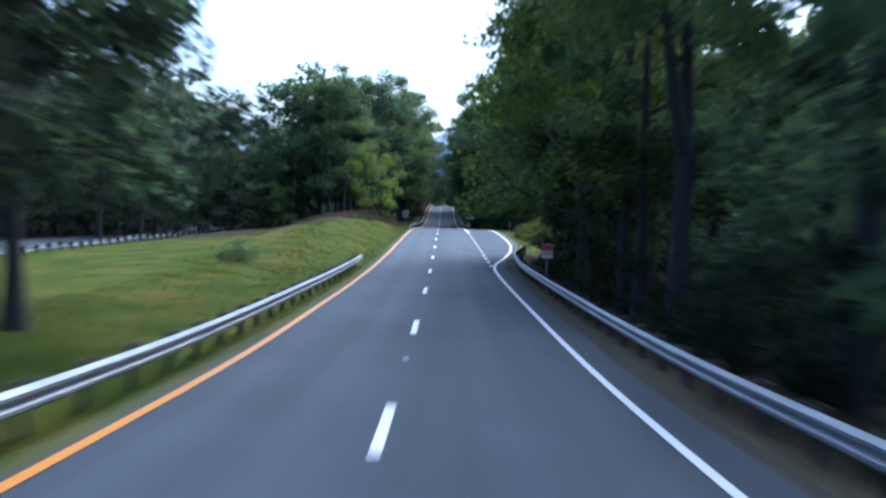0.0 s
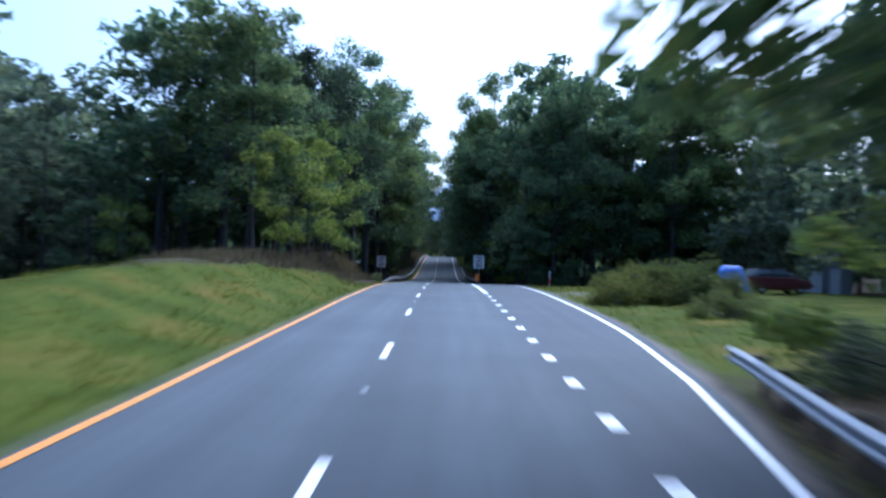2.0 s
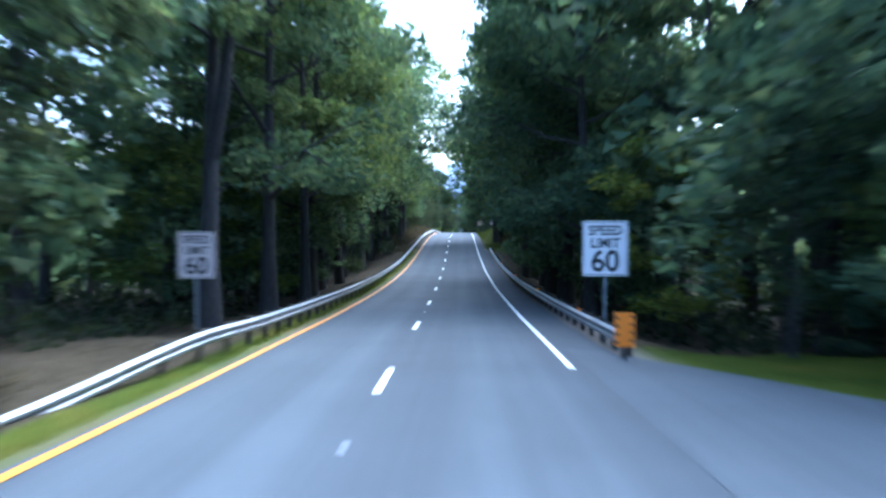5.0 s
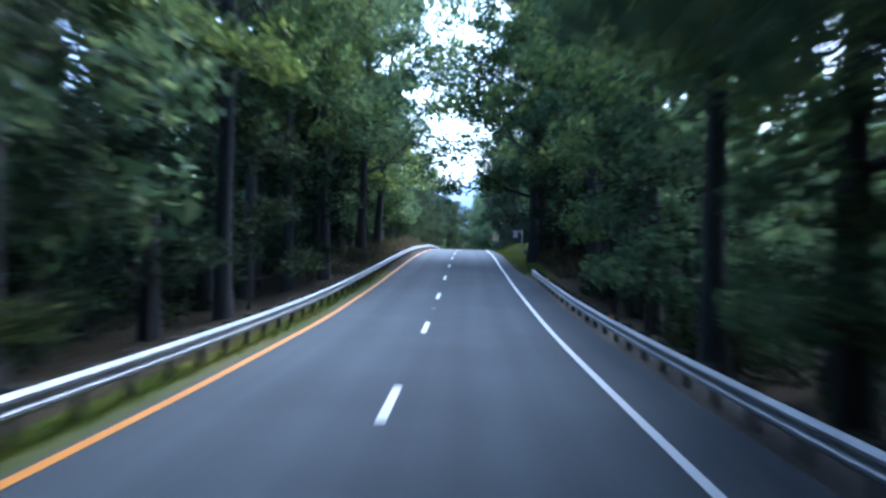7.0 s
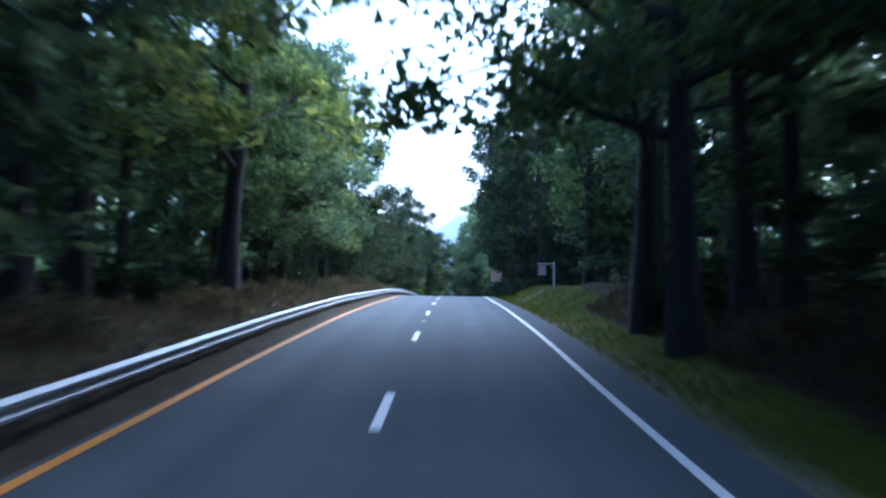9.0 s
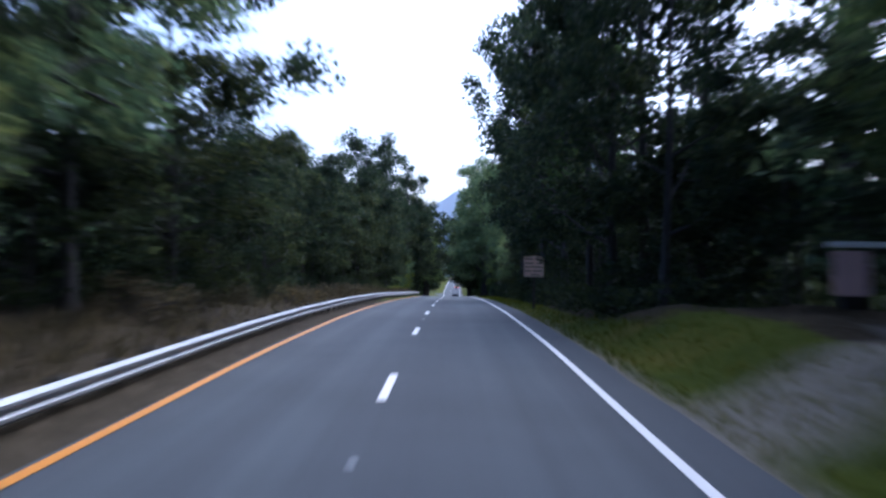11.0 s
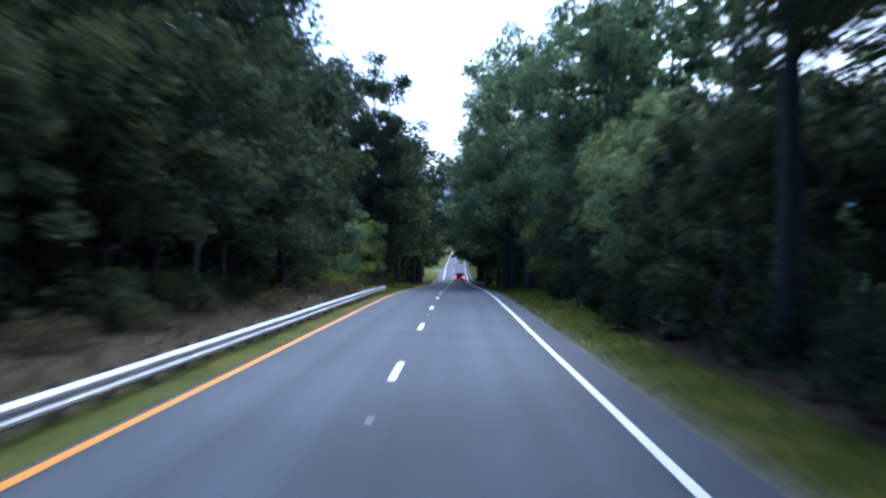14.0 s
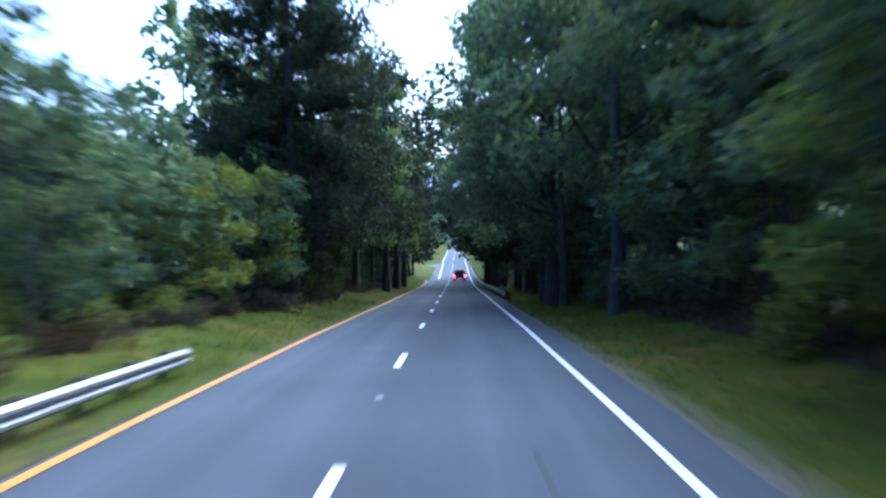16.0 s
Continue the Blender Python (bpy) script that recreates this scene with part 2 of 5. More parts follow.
def tube(path, radii, sides=7):
    """Vertices and faces of a tapered tube along a path."""
    path = np.asarray(path, float)
    d = np.gradient(path, axis=0)
    d /= np.linalg.norm(d, axis=1)[:, None] + 1e-9
    ref = np.where(np.abs(d[:, 2:3]) > 0.9, np.array([[1.0, 0, 0]]), np.array([[0, 0, 1.0]]))
    u = np.cross(d, ref)
    u /= np.linalg.norm(u, axis=1)[:, None] + 1e-9
    w = np.cross(d, u)
    ang = np.linspace(0, 2 * np.pi, sides, endpoint=False)
    ring = u[:, None] * np.cos(ang)[None, :, None] + w[:, None] * np.sin(ang)[None, :, None]
    v = path[:, None] + ring * np.asarray(radii)[:, None, None]
    n = len(path)
    i, j = np.meshgrid(np.arange(n - 1), np.arange(sides), indexing="ij")
    a, b = i * sides + j, i * sides + (j + 1) % sides
    return v.reshape(-1, 3), np.stack([a, b, b + sides, a + sides], -1).reshape(-1, 4)


def smooth(a, b, x):
    t = np.clip((np.asarray(x, float) - a) / (b - a), 0, 1)
    return t * t * (3 - 2 * t)


def sheet(name, s_values, columns, mat, lift=0.0):
    """A strip that lies on the road: columns gives the sideways places for each s."""
    v, f = [], []
    k = None
    for s in s_values:
        xs = columns(s)
        k = len(xs)
        z = float(road_z(s)) + lift
        x0 = float(road_x(s))
        v += [(x0 + x, s, z) for x in xs]
    for i in range(len(s_values) - 1):
        for j in range(k - 1):
            a = i * k + j
            f.append((a, a + 1, a + k + 1, a + k))
    return mesh_of(name, v, f, mat)


# ---- the ground and the roads ----
LEFT_LINE, RIGHT_LINE = -3.44, 3.842


def bay_line(s):
    """The white line along the turning bay, metres right of the centre."""
    return float(np.interp(s, (46, 50, 53, 56, 59.6, 62.2, 68, 74, 78, 84, 92, 115, 128), (3.842, 3.87, 4.02, 4.38, 4.98, 5.38, 6.2, 6.75, 7.05, 7.25, 7.38, 7.6, 7.5)))


def pave_right(s):
    bay = np.interp(s, (45, 52, 57, 62, 67, 75, 82, 92, 115, 127, 146, 152, 230, 240, 900),
                    (4.6, 4.7, 5.0, 5.5, 6.4, 7.2, 7.55, 7.8, 8.0, 8.1, 5.4, 5.2, 5.2, 4.75, 4.5))
    return np.where(np.asarray(s) < 45, 4.6, bay)


def pave_left(s):
    return -3.63 + 0.03 * np.sin(np.asarray(s) * 0.31)


def rel_ground(s, x):
    """The ground's height over the road's, for places along and across it."""
    s, x = np.asarray(s, float), np.asarray(x, float)
    dl, dr = pave_left(s) - x, x - pave_right(s)
    inside = (dl < 0) & (dr < 0)
    h = np.where(inside, -0.14, -0.035)
    mound = 2.15 * smooth(0.6, 7.2, dl) * smooth(38, 98, s) * (1 - smooth(132, 152, s)) * (1 - 0.9 * smooth(5.5, 17, dl))
    dip = -0.9 * smooth(8, 30, dl) * (1 - smooth(110, 150, s))
    opp = -1.3 * smooth(20, 30, dl) * smooth(50, 120, s) * (1 - smooth(150, 190, s))
    hollow = -0.9 * smooth(1.4, 7, dl) * smooth(150, 165, s) * (1 - smooth(222, 240, s))
    bank = (0.34 * smooth(0.2, 0.8, dl) + 0.55 * smooth(1.0, 3.6, dl)) * smooth(230, 246, s) * (1 - 0.35 * smooth(296, 320, s)) * (1 - smooth(600, 640, s))
    verge = -0.12 * smooth(0.1, 0.8, dl)
    h = h + np.where(dl > 0, mound + dip + opp + hollow + bank + verge, 0)
    r1 = (-0.55 * smooth(0.5, 3, dr) + 1.1 * smooth(4, 12, dr)) * (1 - smooth(60, 78, s))
    r2 = 0.2 * smooth(6, 20, dr) * smooth(70, 80, s) * (1 - smooth(150, 160, s))
    r3 = (-0.9 * smooth(1.0, 4, dr) + 0.5 * smooth(8, 16, dr)) * smooth(148, 160, s) * (1 - smooth(222, 238, s))
    r4 = (0.15 * smooth(0.5, 2.5, dr) + 0.95 * smooth(2.2, 4.6, dr)) * smooth(228, 244, s) * (1 - smooth(268, 286, s))
    r5 = 1.15 * smooth(0.8, 3.6, dr) * smooth(262, 284, s) * (1 - smooth(300, 316, s))
    r6 = (0.05 * smooth(0, 2, dr) + 0.45 * smooth(2.5, 6, dr)) * smooth(304, 320, s)
    h = h + np.where(dr > 0, r1 + r2 + r3 + r4 + r5 + r6 - 0.05 * smooth(0, 0.6, dr), 0)
    lump = 0.10 * np.sin(s * 0.53 + x * 0.9) * np.sin(x * 0.71 - s * 0.21) + 0.05 * np.sin(s * 1.7 + x * 1.3)
    return h + lump * np.maximum(smooth(0.6, 4, dl), smooth(0.6, 4, dr))


def ground_z(s, x):
    """World height of the ground at s along the road and x right of its centre."""
    return road_z(s) + rel_ground(s, x)


def grass_share(s, x):
    dl, dr = pave_left(s) - x, x - pave_right(s)
    left = (1 - smooth(28, 32, dl)) * (1 - smooth(86, 108, s + 4 * np.clip(dl - 3.5, 0, 4) - 16 * smooth(6, 3, dl))) * (dl > 0.25)
    left = np.maximum(left, (dl > 0.15) * (1 - smooth(0.9, 1.7, dl)) * (1 - smooth(228, 245, s)))
    left = np.maximum(left, 0.6 * (dl > 0.2) * (1 - smooth(0.7, 1.4, dl)) * smooth(318, 345, s))
    left = np.maximum(left, (dl > 0.2) * (1 - smooth(2.6, 5.5, dl)) * smooth(398, 412, s))
    right = smooth(66, 74, s) * (1 - smooth(150, 154, s)) * (1 - smooth(22, 26, dr)) * (dr > 0.3)
    right = np.maximum(right, smooth(228, 240, s) * (dr > 0.12) * (1 - smooth(1.7, 2.9, dr)))
    right = np.maximum(right, smooth(264, 274, s) * (1 - smooth(296, 306, s)) * (1 - smooth(3.0, 4.2, dr)) * (dr > 0.2))
    right = np.maximum(right, smooth(366, 392, s) * (dr > 0.12) * (1 - smooth(3.6, 5.6, dr)))
    right = np.maximum(right, 0.5 * (dr > 0.3) * (1 - smooth(0.8, 1.4, dr)) * (s < 70))
    far = 0.6 * smooth(515, 560, s) * (dl > 0.2) * (1 - smooth(40, 60, dl))
    return np.clip(np.maximum(np.maximum(left, right), far), 0, 1)


def build_ground():
    xs = np.concatenate([[-2500, -900, -350, -160, -100], np.arange(-75, -30, 5.0), np.arange(-30, -12, 2.0), np.arange(-12, -2.9, 0.45),
                         [-2, 0, 2], np.arange(3.3, 12.1, 0.45), np.arange(13, 30, 2.0), np.arange(32, 76, 5.0), [100, 160, 350, 900, 2500]])
    ss = np.concatenate([[-2500, -800, -250, -100], np.arange(-60, 480, 2.0), np.arange(480, 900, 5.0), [950, 1100, 1500, 2500, 4500]])
    S, X = np.meshgrid(ss, xs, indexing="ij")
    SC = np.clip(S, -28, 900)
    Z = road_z(SC) + rel_ground(SC, X)
    far = smooth(40, 120, np.abs(X))
    Z = Z + far * 1.5
    far = np.maximum(smooth(200, 900, np.abs(X)), smooth(900, 1500, S))
    Z = Z * (1 - far) + far * 2.0
    n, k = S.shape
    v = np.stack([X + road_x(SC), S, Z], -1).reshape(-1, 3)
    i, j = np.meshgrid(np.arange(n - 1), np.arange(k - 1), indexing="ij")
    a = i * k + j
    f = np.stack([a, a + 1, a + k + 1, a + k], -1).reshape(-1, 4)
    me = mesh_of("ground", v, f, GROUND, True)
    g = np.maximum(grass_share(SC, X), 0.5 * smooth(60, 100, np.abs(X)))
    dl, dr = pave_left(SC) - X, X - pave_right(SC)
    grav = np.maximum(0.5 * (dl > -0.4) * (1 - smooth(0.1, 0.45, dl)) * (1 - 0.75 * smooth(228, 240, SC)), (dr > -0.4) * (1 - smooth(0.15, 0.6, dr)) * (SC > 60)) * 0.8
    grav = np.maximum(grav, (dr > -0.4) * (1 - smooth(0.7, 1.3, dr)) * ((SC < 60) * 0.3 + ((SC > 146) & (SC < 236)) * 0.6))
    grav = np.maximum(grav, 0.8 * (np.abs(SC - 287 - 0.3 * X) < 2.2) * (dr > 0) * (dr < 14))
    grav = np.maximum(grav, 0.7 * (np.abs(SC - 106) < 4) * (dr > 0) * (1 - smooth(2.0, 3.6, dr)))
    for name, val in (("grass", g), ("gravel", grav)):
        at = me.attributes.new(name, "FLOAT", "POINT")
        at.data.foreach_set("value", val.reshape(-1).astype(np.float32))
    return tagged(new("ground", me), "rolling roadside ground of mown grass, leaf litter and gravel edges", "ground", kind="structure")


build_ground()


def build_road():
    ss = np.concatenate([np.arange(-60, 500, 1.5), np.arange(500, 940, 4.0)])
    cols = np.linspace(0, 1, 25)
    v, f, wheel = [], [], []
    for s in ss:
        a, b = float(pave_left(s)), float(pave_right(s)) + 0.06 * math.sin(s * 0.8) * math.sin(s * 0.23)
        x0, z0 = float(road_x(s)), float(road_z(s))
        for c in cols:
            x = a + (b - a) * c
            v.append((x0 + x, s, z0))
            wheel.append(max(math.exp(-((x - w) / 0.5) ** 2) for w in (-2.6, -1.0, 1.85, 3.0)) * (1 - math.exp(-((x - 0.65) / 0.5) ** 2)))
        v += [(x0 + b + 0.08, s, z0 - 0.22), (x0 + a - 0.08, s, z0 - 0.22)]
        wheel += [0, 0]
    k = len(cols) + 2
    for i in range(len(ss) - 1):
        for j in range(k):
            a, b = i * k + j, i * k + (j + 1) % k
            f.append((a, b, b + k, a + k))
    me = mesh_of("road", v, f, ASPHALT)
    at = me.attributes.new("wheel", "FLOAT", "POINT")
    at.data.foreach_set("value", np.array(wheel, np.float32))
    return tagged(new("road", me), "worn grey asphalt two-lane carriageway rising and dipping through woods", "road", kind="structure")


ROAD = build_road()


def tar_seam(points, half=0.018):
    """A narrow line of crack filler on the asphalt."""
    ss = np.arange(points[0][0], points[-1][0], 0.7)
    mid = np.interp(ss, [a for a, b in points], [b for a, b in points]) + 0.02 * np.sin(ss * 0.9) + 0.012 * np.sin(ss * 2.3)
    me = sheet("tar_seam", ss, lambda s: [float(np.interp(s, ss, mid)) + d for d in (-half, half)], TAR, 0.005)
    part("tar_seam", me, ROAD, "dark line of crack filler")


tar_seam([(60, 4.3), (65.7, 4.62), (75, 5.2), (84, 5.6)])
tar_seam([(300, 0.32), (330, 0.42), (352, 0.36)])
tar_seam([(374, 0.62), (384, 0.52), (392, 0.66), (402, 0.6)], 0.05)
tar_seam([(373, 2.25), (384, 2.38), (396, 2.3), (404, 2.36)], 0.045)


def build_side_road():
    """The side road that leaves to the right past the turning bay."""
    v, f = [], []
    xs = np.concatenate([np.arange(4.2, 12, 0.6), np.arange(12, 60, 2.0)])
    for x in xs:
        near = 124.0 + 6.5 * float(smooth(7.6, 12, x)) if x > 7.7 else 126.0
        farther = float(np.interp(x, (4.2, 5.5, 7, 8.5, 10, 12.6, 16, 60), (151, 149.2, 146.5, 143.2, 140.5, 138.2, 137.4, 137)))
        for u in np.linspace(0, 1, 9):
            s = near + (farther - near) * u
            z = float(road_z(s)) + 0.008 - 0.012 * max(0, x - 9)
            v.append((float(road_x(s)) + x, s, z))
    k = 9
    n = len(xs)
    for i in range(n - 1):
        for j in range(k - 1):
            a = i * k + j
            f.append((a, a + k, a + k + 1, a + 1))
    me = mesh_of("side_road", v, f, ASPHALT)
    at = me.attributes.new("wheel", "FLOAT", "POINT")
    at.data.foreach_set("value", np.full(len(v), 0.6, np.float32))
    return tagged(new("side_road", me), "grey asphalt side road opening off the main carriageway", "road", kind="structure")


build_side_road()


def build_left_road():
    """The side road that joins from the left in the far dip."""
    v, f = [], []
    xs = np.concatenate([np.arange(-3.6, -12, -1.2), np.arange(-12, -70, -4.0)])
    for x in xs:
        flare = float(smooth(-16, -3.6, x))
        near, farther = 606 - 34 * flare**2, 616 + 24 * flare**2
        for u in np.linspace(0, 1, 7):
            s = near + (farther - near) * u
            v.append((float(road_x(s)) + x, s, float(road_z(s)) + 0.01 + 0.02 * max(0, -x - 10)))
    for i in range(len(xs) - 1):
        for j in range(6):
            a = i * 7 + j
            f.append((a, a + 1, a + 8, a + 7))
    me = mesh_of("side_road", v, f, ASPHALT)
    at = me.attributes.new("wheel", "FLOAT", "POINT")
    at.data.foreach_set("value", np.full(len(v), 0.8, np.float32))
    return tagged(new("side_road", me), "pale asphalt side road joining in the far dip", "road", kind="structure")


build_left_road()


def line(name, s0, s1, place, width, mat, label, parent=ROAD, step=1.5):
    n = max(2, int((s1 - s0) / step) + 1)
    return part(name, sheet(name, np.linspace(s0, s1, n), lambda s: (place(s) - width / 2, place(s) + width / 2), mat, 0.014), parent, label)


line("edge_line", -60, 520, lambda s: LEFT_LINE + 0.01 * math.sin(s * 0.4), 0.18, YELLOW_LINE, "solid yellow edge line")
line("edge_line", 520, 575, lambda s: LEFT_LINE - 0.0022 * (s - 520) ** 2, 0.18, YELLOW_LINE, "solid yellow edge line")
line("edge_line", 650, 930, lambda s: LEFT_LINE, 0.19, WHITE_LINE, "solid pale edge line")
line("turn_lane_line", 545, 640, lambda s: -2.0 - 0.011 * (s - 545), 0.22, WHITE_LINE, "solid white turn lane line")
line("edge_line", -60, 47, lambda s: RIGHT_LINE, 0.155, WHITE_LINE, "solid white edge line")
line("bay_line", 47, 128, bay_line, 0.165, WHITE_LINE, "solid white line round the turning bay")
line("gore_line", 101.6, 130, lambda s: RIGHT_LINE, 0.27, WHITE_LINE, "wide solid white line")
line("edge_line", 147, 930, lambda s: RIGHT_LINE + 0.01 * math.sin(s * 0.3), 0.155, WHITE_LINE, "solid white edge line")
for k in range(14):
    s = 53.15 + 3.65 * k
    line("bay_dash", s - 0.45, s + 0.45, lambda s: RIGHT_LINE, 0.24, WHITE_LINE, "short white dash", step=0.9)
for k in range(-5, 75):
    s = 11.12 + 12.192 * k
    line("lane_dash", s - 1.52, s + 1.52, lambda s: 0.0, 0.16, WHITE_LINE, "white lane dash")
STUD = loft("road_stud", [[(x * w, y * w, z) for x, y in ((-0.06, -0.09), (0.06, -0.09), (0.06, 0.09), (-0.06, 0.09))] for w, z in ((1, 0), (0.95, 0.008), (0.7, 0.022))], STEEL)
for k in range(-2, 34, 2):
    s = 11.12 + 12.192 * (k + 0.53)
    part("road_stud", STUD, ROAD, "small pale raised reflector", pose(float(road_x(s)), s, float(road_z(s)) + 0.005))


# ---- guardrails ----
BEAM = ((0.0, 0.0), (0.03, 0.02), (0.08, 0.055), (0.08, 0.1), (0.025, 0.135), (0.025, 0.175), (0.08, 0.21), (0.08, 0.255), (0.03, 0.29), (0.0, 0.31),
        (-0.012, 0.31), (0.016, 0.283), (0.066, 0.25), (0.066, 0.215), (0.012, 0.18), (0.012, 0.13), (0.066, 0.095), (0.066, 0.06), (0.016, 0.027), (-0.012, 0.0))
POST = box("post", (0.11, 0.17, 1.5), WOOD_POST, (0, 0, -0.75), 0.012)
BLOCK = box("blockout", (0.15, 0.2, 0.34), WOOD_POST, (0, 0, 0), 0.012)


def guardrail(label, s0, s1, place, top, face, post_from=None, post_to=None, world=None):
    """A steel rail on posts. place(s), top(s): sideways place and height of the rail's top over the road; face: +1 faces right."""
    at = world or (lambda s: (float(road_x(s)) + place(s), s, float(road_z(s)) + top(s)))
    mid = 0.5 * (s0 + s1)
    base = Vector((at(mid)[0], mid, at(mid)[2] - 0.7))
    ob = thing("guardrail", Matrix.Translation(base), label, "guardrail", "steel guardrails along the road")
    n = max(4, int((s1 - s0) / 1.3))
    rings = []
    for s in np.linspace(s0, s1, n):
        p, q = Vector(at(s)), Vector(at(s + 0.2)) - Vector(at(s - 0.2))
        side = Vector((q.y, -q.x, 0)).normalized() * face
        rings.append([p - base + side * o + Vector((0, 0, (z - 0.31) * 1.1)) for o, z in BEAM])
    if face > 0:
        rings = [r[::-1] for r in rings]
    part("rail_beam", loft("rail_beam", rings, STEEL), ob, "galvanised W-shaped steel beam")
    count = int((s1 - s0) / 1.905)
    for k in range(count + 1):
        s = s0 + 0.4 + 1.905 * k
        if s > s1 - 0.2 or (post_from and s < post_from) or (post_to and s > post_to):
            continue
        p = Vector(at(s)) - base
        q = Vector(at(s + 0.2)) - Vector(at(s - 0.2))
        yaw = math.atan2(-q.x, q.y)
        side = Vector((q.y, -q.x, 0)).normalized() * face
        turn = Matrix.Rotation(yaw, 4, "Z")
        part("post", POST, ob, at=Matrix.Translation(p - side * 0.26 + Vector((0, 0, 0.02))) @ turn)
        part("blockout", BLOCK, ob, at=Matrix.Translation(p - side * 0.095 + Vector((0, 0, -0.155))) @ turn)
    return ob


guardrail("galvanised guardrail beside a mown grass median", -30, 51.3, lambda s: -4.32, lambda s: 0.62, 1)
guardrail("galvanised guardrail curving away at the turning bay", -30, 69.3,
          lambda s: 5.32 + 0.35 * float(smooth(48, 58, s)) + 1.95 * float(smooth(56, 73, s)), lambda s: 0.63, -1)
guardrail("long galvanised guardrail with a turned-down end along the woods", 141.0, 410.7,
          lambda s: -4.3 - 1.0 * (1 - float(smooth(139, 154, s))), lambda s: 0.02 + 0.61 * float(smooth(140, 150, s)) - 0.035 * float(smooth(230, 300, s)), 1, post_from=145.5)
RAIL_RIGHT = guardrail("galvanised guardrail with reflectors starting at the side road", 149.0, 231.0, lambda s: 5.3, lambda s: 0.63, -1)
guardrail("galvanised guardrail at the far dip", 453, 600, lambda s: 4.85, lambda s: 0.6, -1)
OPP_X = -31.0


def opposite(s):
    x = OPP_X + 0.02 * (s - 60)
    return (float(road_x(s)) + x, s, float(ground_z(min(s, 140), x)) + 0.68)


guardrail("weathered guardrail of the opposite carriageway", -20, 125, None, None, -1, world=opposite)
for k, s in enumerate((156, 170, 186, 204, 222)):
    p = Vector((float(road_x(s)) + 5.3, s, float(road_z(s)) + 0.63)) - RAIL_RIGHT.matrix_basis.translation
    d = part("delineator", box("delineator", (0.09, 0.02, 0.11), SIGN_ORANGE, (0, 0, 0.05), 0.006), RAIL_RIGHT, "small orange reflector", Matrix.Translation(p))


def opposite_road():
    ss = np.arange(-60, 150, 4.0)
    v, f = [], []
    for s in ss:
        for c in (-10.5, -8.0, -5.5, -3.0, -1.2):
            x = OPP_X + c
            v.append((float(road_x(s)) + x, s, float(ground_z(min(s, 140), x)) + 0.12))
    for i in range(len(ss) - 1):
        for j in range(4):
            a = i * 5 + j
            f.append((a, a + 1, a + 6, a + 5))
    me = mesh_of("opposite_road", v, f, ASPHALT)
    me.attributes.new("wheel", "FLOAT", "POINT")
    tagged(new("opposite_road", me), "grey asphalt opposite carriageway across the median", "road", kind="structure")


opposite_road()


# ---- signs ----
def lettering(name, text, size, mat, parent, at, stretch=1.0):
    """Raised letters as a mesh, centred."""
    cu = bpy.data.curves.new(name, "FONT")
    cu.body, cu.size, cu.align_x, cu.align_y = text, size, "CENTER", "CENTER"
    cu.offset = size * 0.022
    tmp = bpy.data.objects.new(name, cu)
    scene.collection.objects.link(tmp)
    me = bpy.data.meshes.new_from_object(tmp.evaluated_get(bpy.context.evaluated_depsgraph_get()))
    bpy.data.objects.remove(tmp)
    me.materials.clear()
    me.materials.append(mat)
    return part(name, me, parent, "black lettering", at @ Matrix.Diagonal((stretch, 1, 1, 1)))


def plate(name, w, h, mat, t=0.012, r=0.05):
    """A thin rounded panel that faces -y, centred."""
    pts = []
    for cx, cz, a0 in ((w / 2 - r, h / 2 - r, 0), (-w / 2 + r, h / 2 - r, 90), (-w / 2 + r, -h / 2 + r, 180), (w / 2 - r, -h / 2 + r, 270)):
        for k in range(5):
            a = radians(a0 + k * 22.5)
            pts.append((cx + r * math.cos(a), cz + r * math.sin(a)))
    return loft(name, [[(x, y, z) for x, z in pts] for y in (-t / 2, t / 2)], mat)


def rim(name, w, h, mat, t=0.014, line_w=0.025, inset=0.03):
    """The printed border of a sign as a thin raised frame."""
    v, f = [], []
    for k, d in enumerate((inset, inset + line_w)):
        for x, z in ((-1, -1), (1, -1), (1, 1), (-1, 1)):
            v.append((x * (w / 2 - d), -t, z * (h / 2 - d)))
    for j in range(4):
        f.append((j, (j + 1) % 4, 4 + (j + 1) % 4, 4 + j))
    return mesh_of(name, v, f, mat)


UPRIGHT = Matrix.Rotation(radians(90), 4, "X")


def speed_sign(s, x, bottom, w, h, yaw, label, face=SIGN_WHITE):
    z0 = float(ground_z(s, x))
    ob = thing("speed_limit_sign", pose(float(road_x(s)) + x, s, z0, 0, 0, yaw), label, "traffic sign", "speed limit signs")
    zc = float(road_z(s)) + bottom + h / 2 - z0
    part("panel", plate("panel", w, h, face), ob, "white reflective panel", Matrix.Translation((0, 0, zc)))
    part("border", rim("border", w, h, SIGN_BLACK, line_w=w * 0.016, inset=w * 0.025), ob, "thin black border", Matrix.Translation((0, 0, zc)))
    top = zc + h / 2
    for name, text, size, up, st in (("word", "SPEED", 0.30, 0.32, 0.9), ("word", "LIMIT", 0.30, 0.09, 0.9), ("number", "60", 0.66, -0.245, 0.95)):
        lettering(name, text, size * w, SIGN_BLACK, ob, Matrix.Translation((0, -0.011, zc + up * h)) @ UPRIGHT, st)
    posts = (-0.0,)
    for px in posts:
        prof = [(-0.035, 0.05), (-0.035, 0.012), (0.035, 0.012), (0.035, 0.05), (0.027, 0.05), (0.027, 0.02), (-0.027, 0.02), (-0.027, 0.05)]
        part("post", loft("post", [[(px + a, b, z) for a, b in prof] for z in (-0.4, top - 0.08)], STEEL), ob, "galvanised channel post")
    return ob


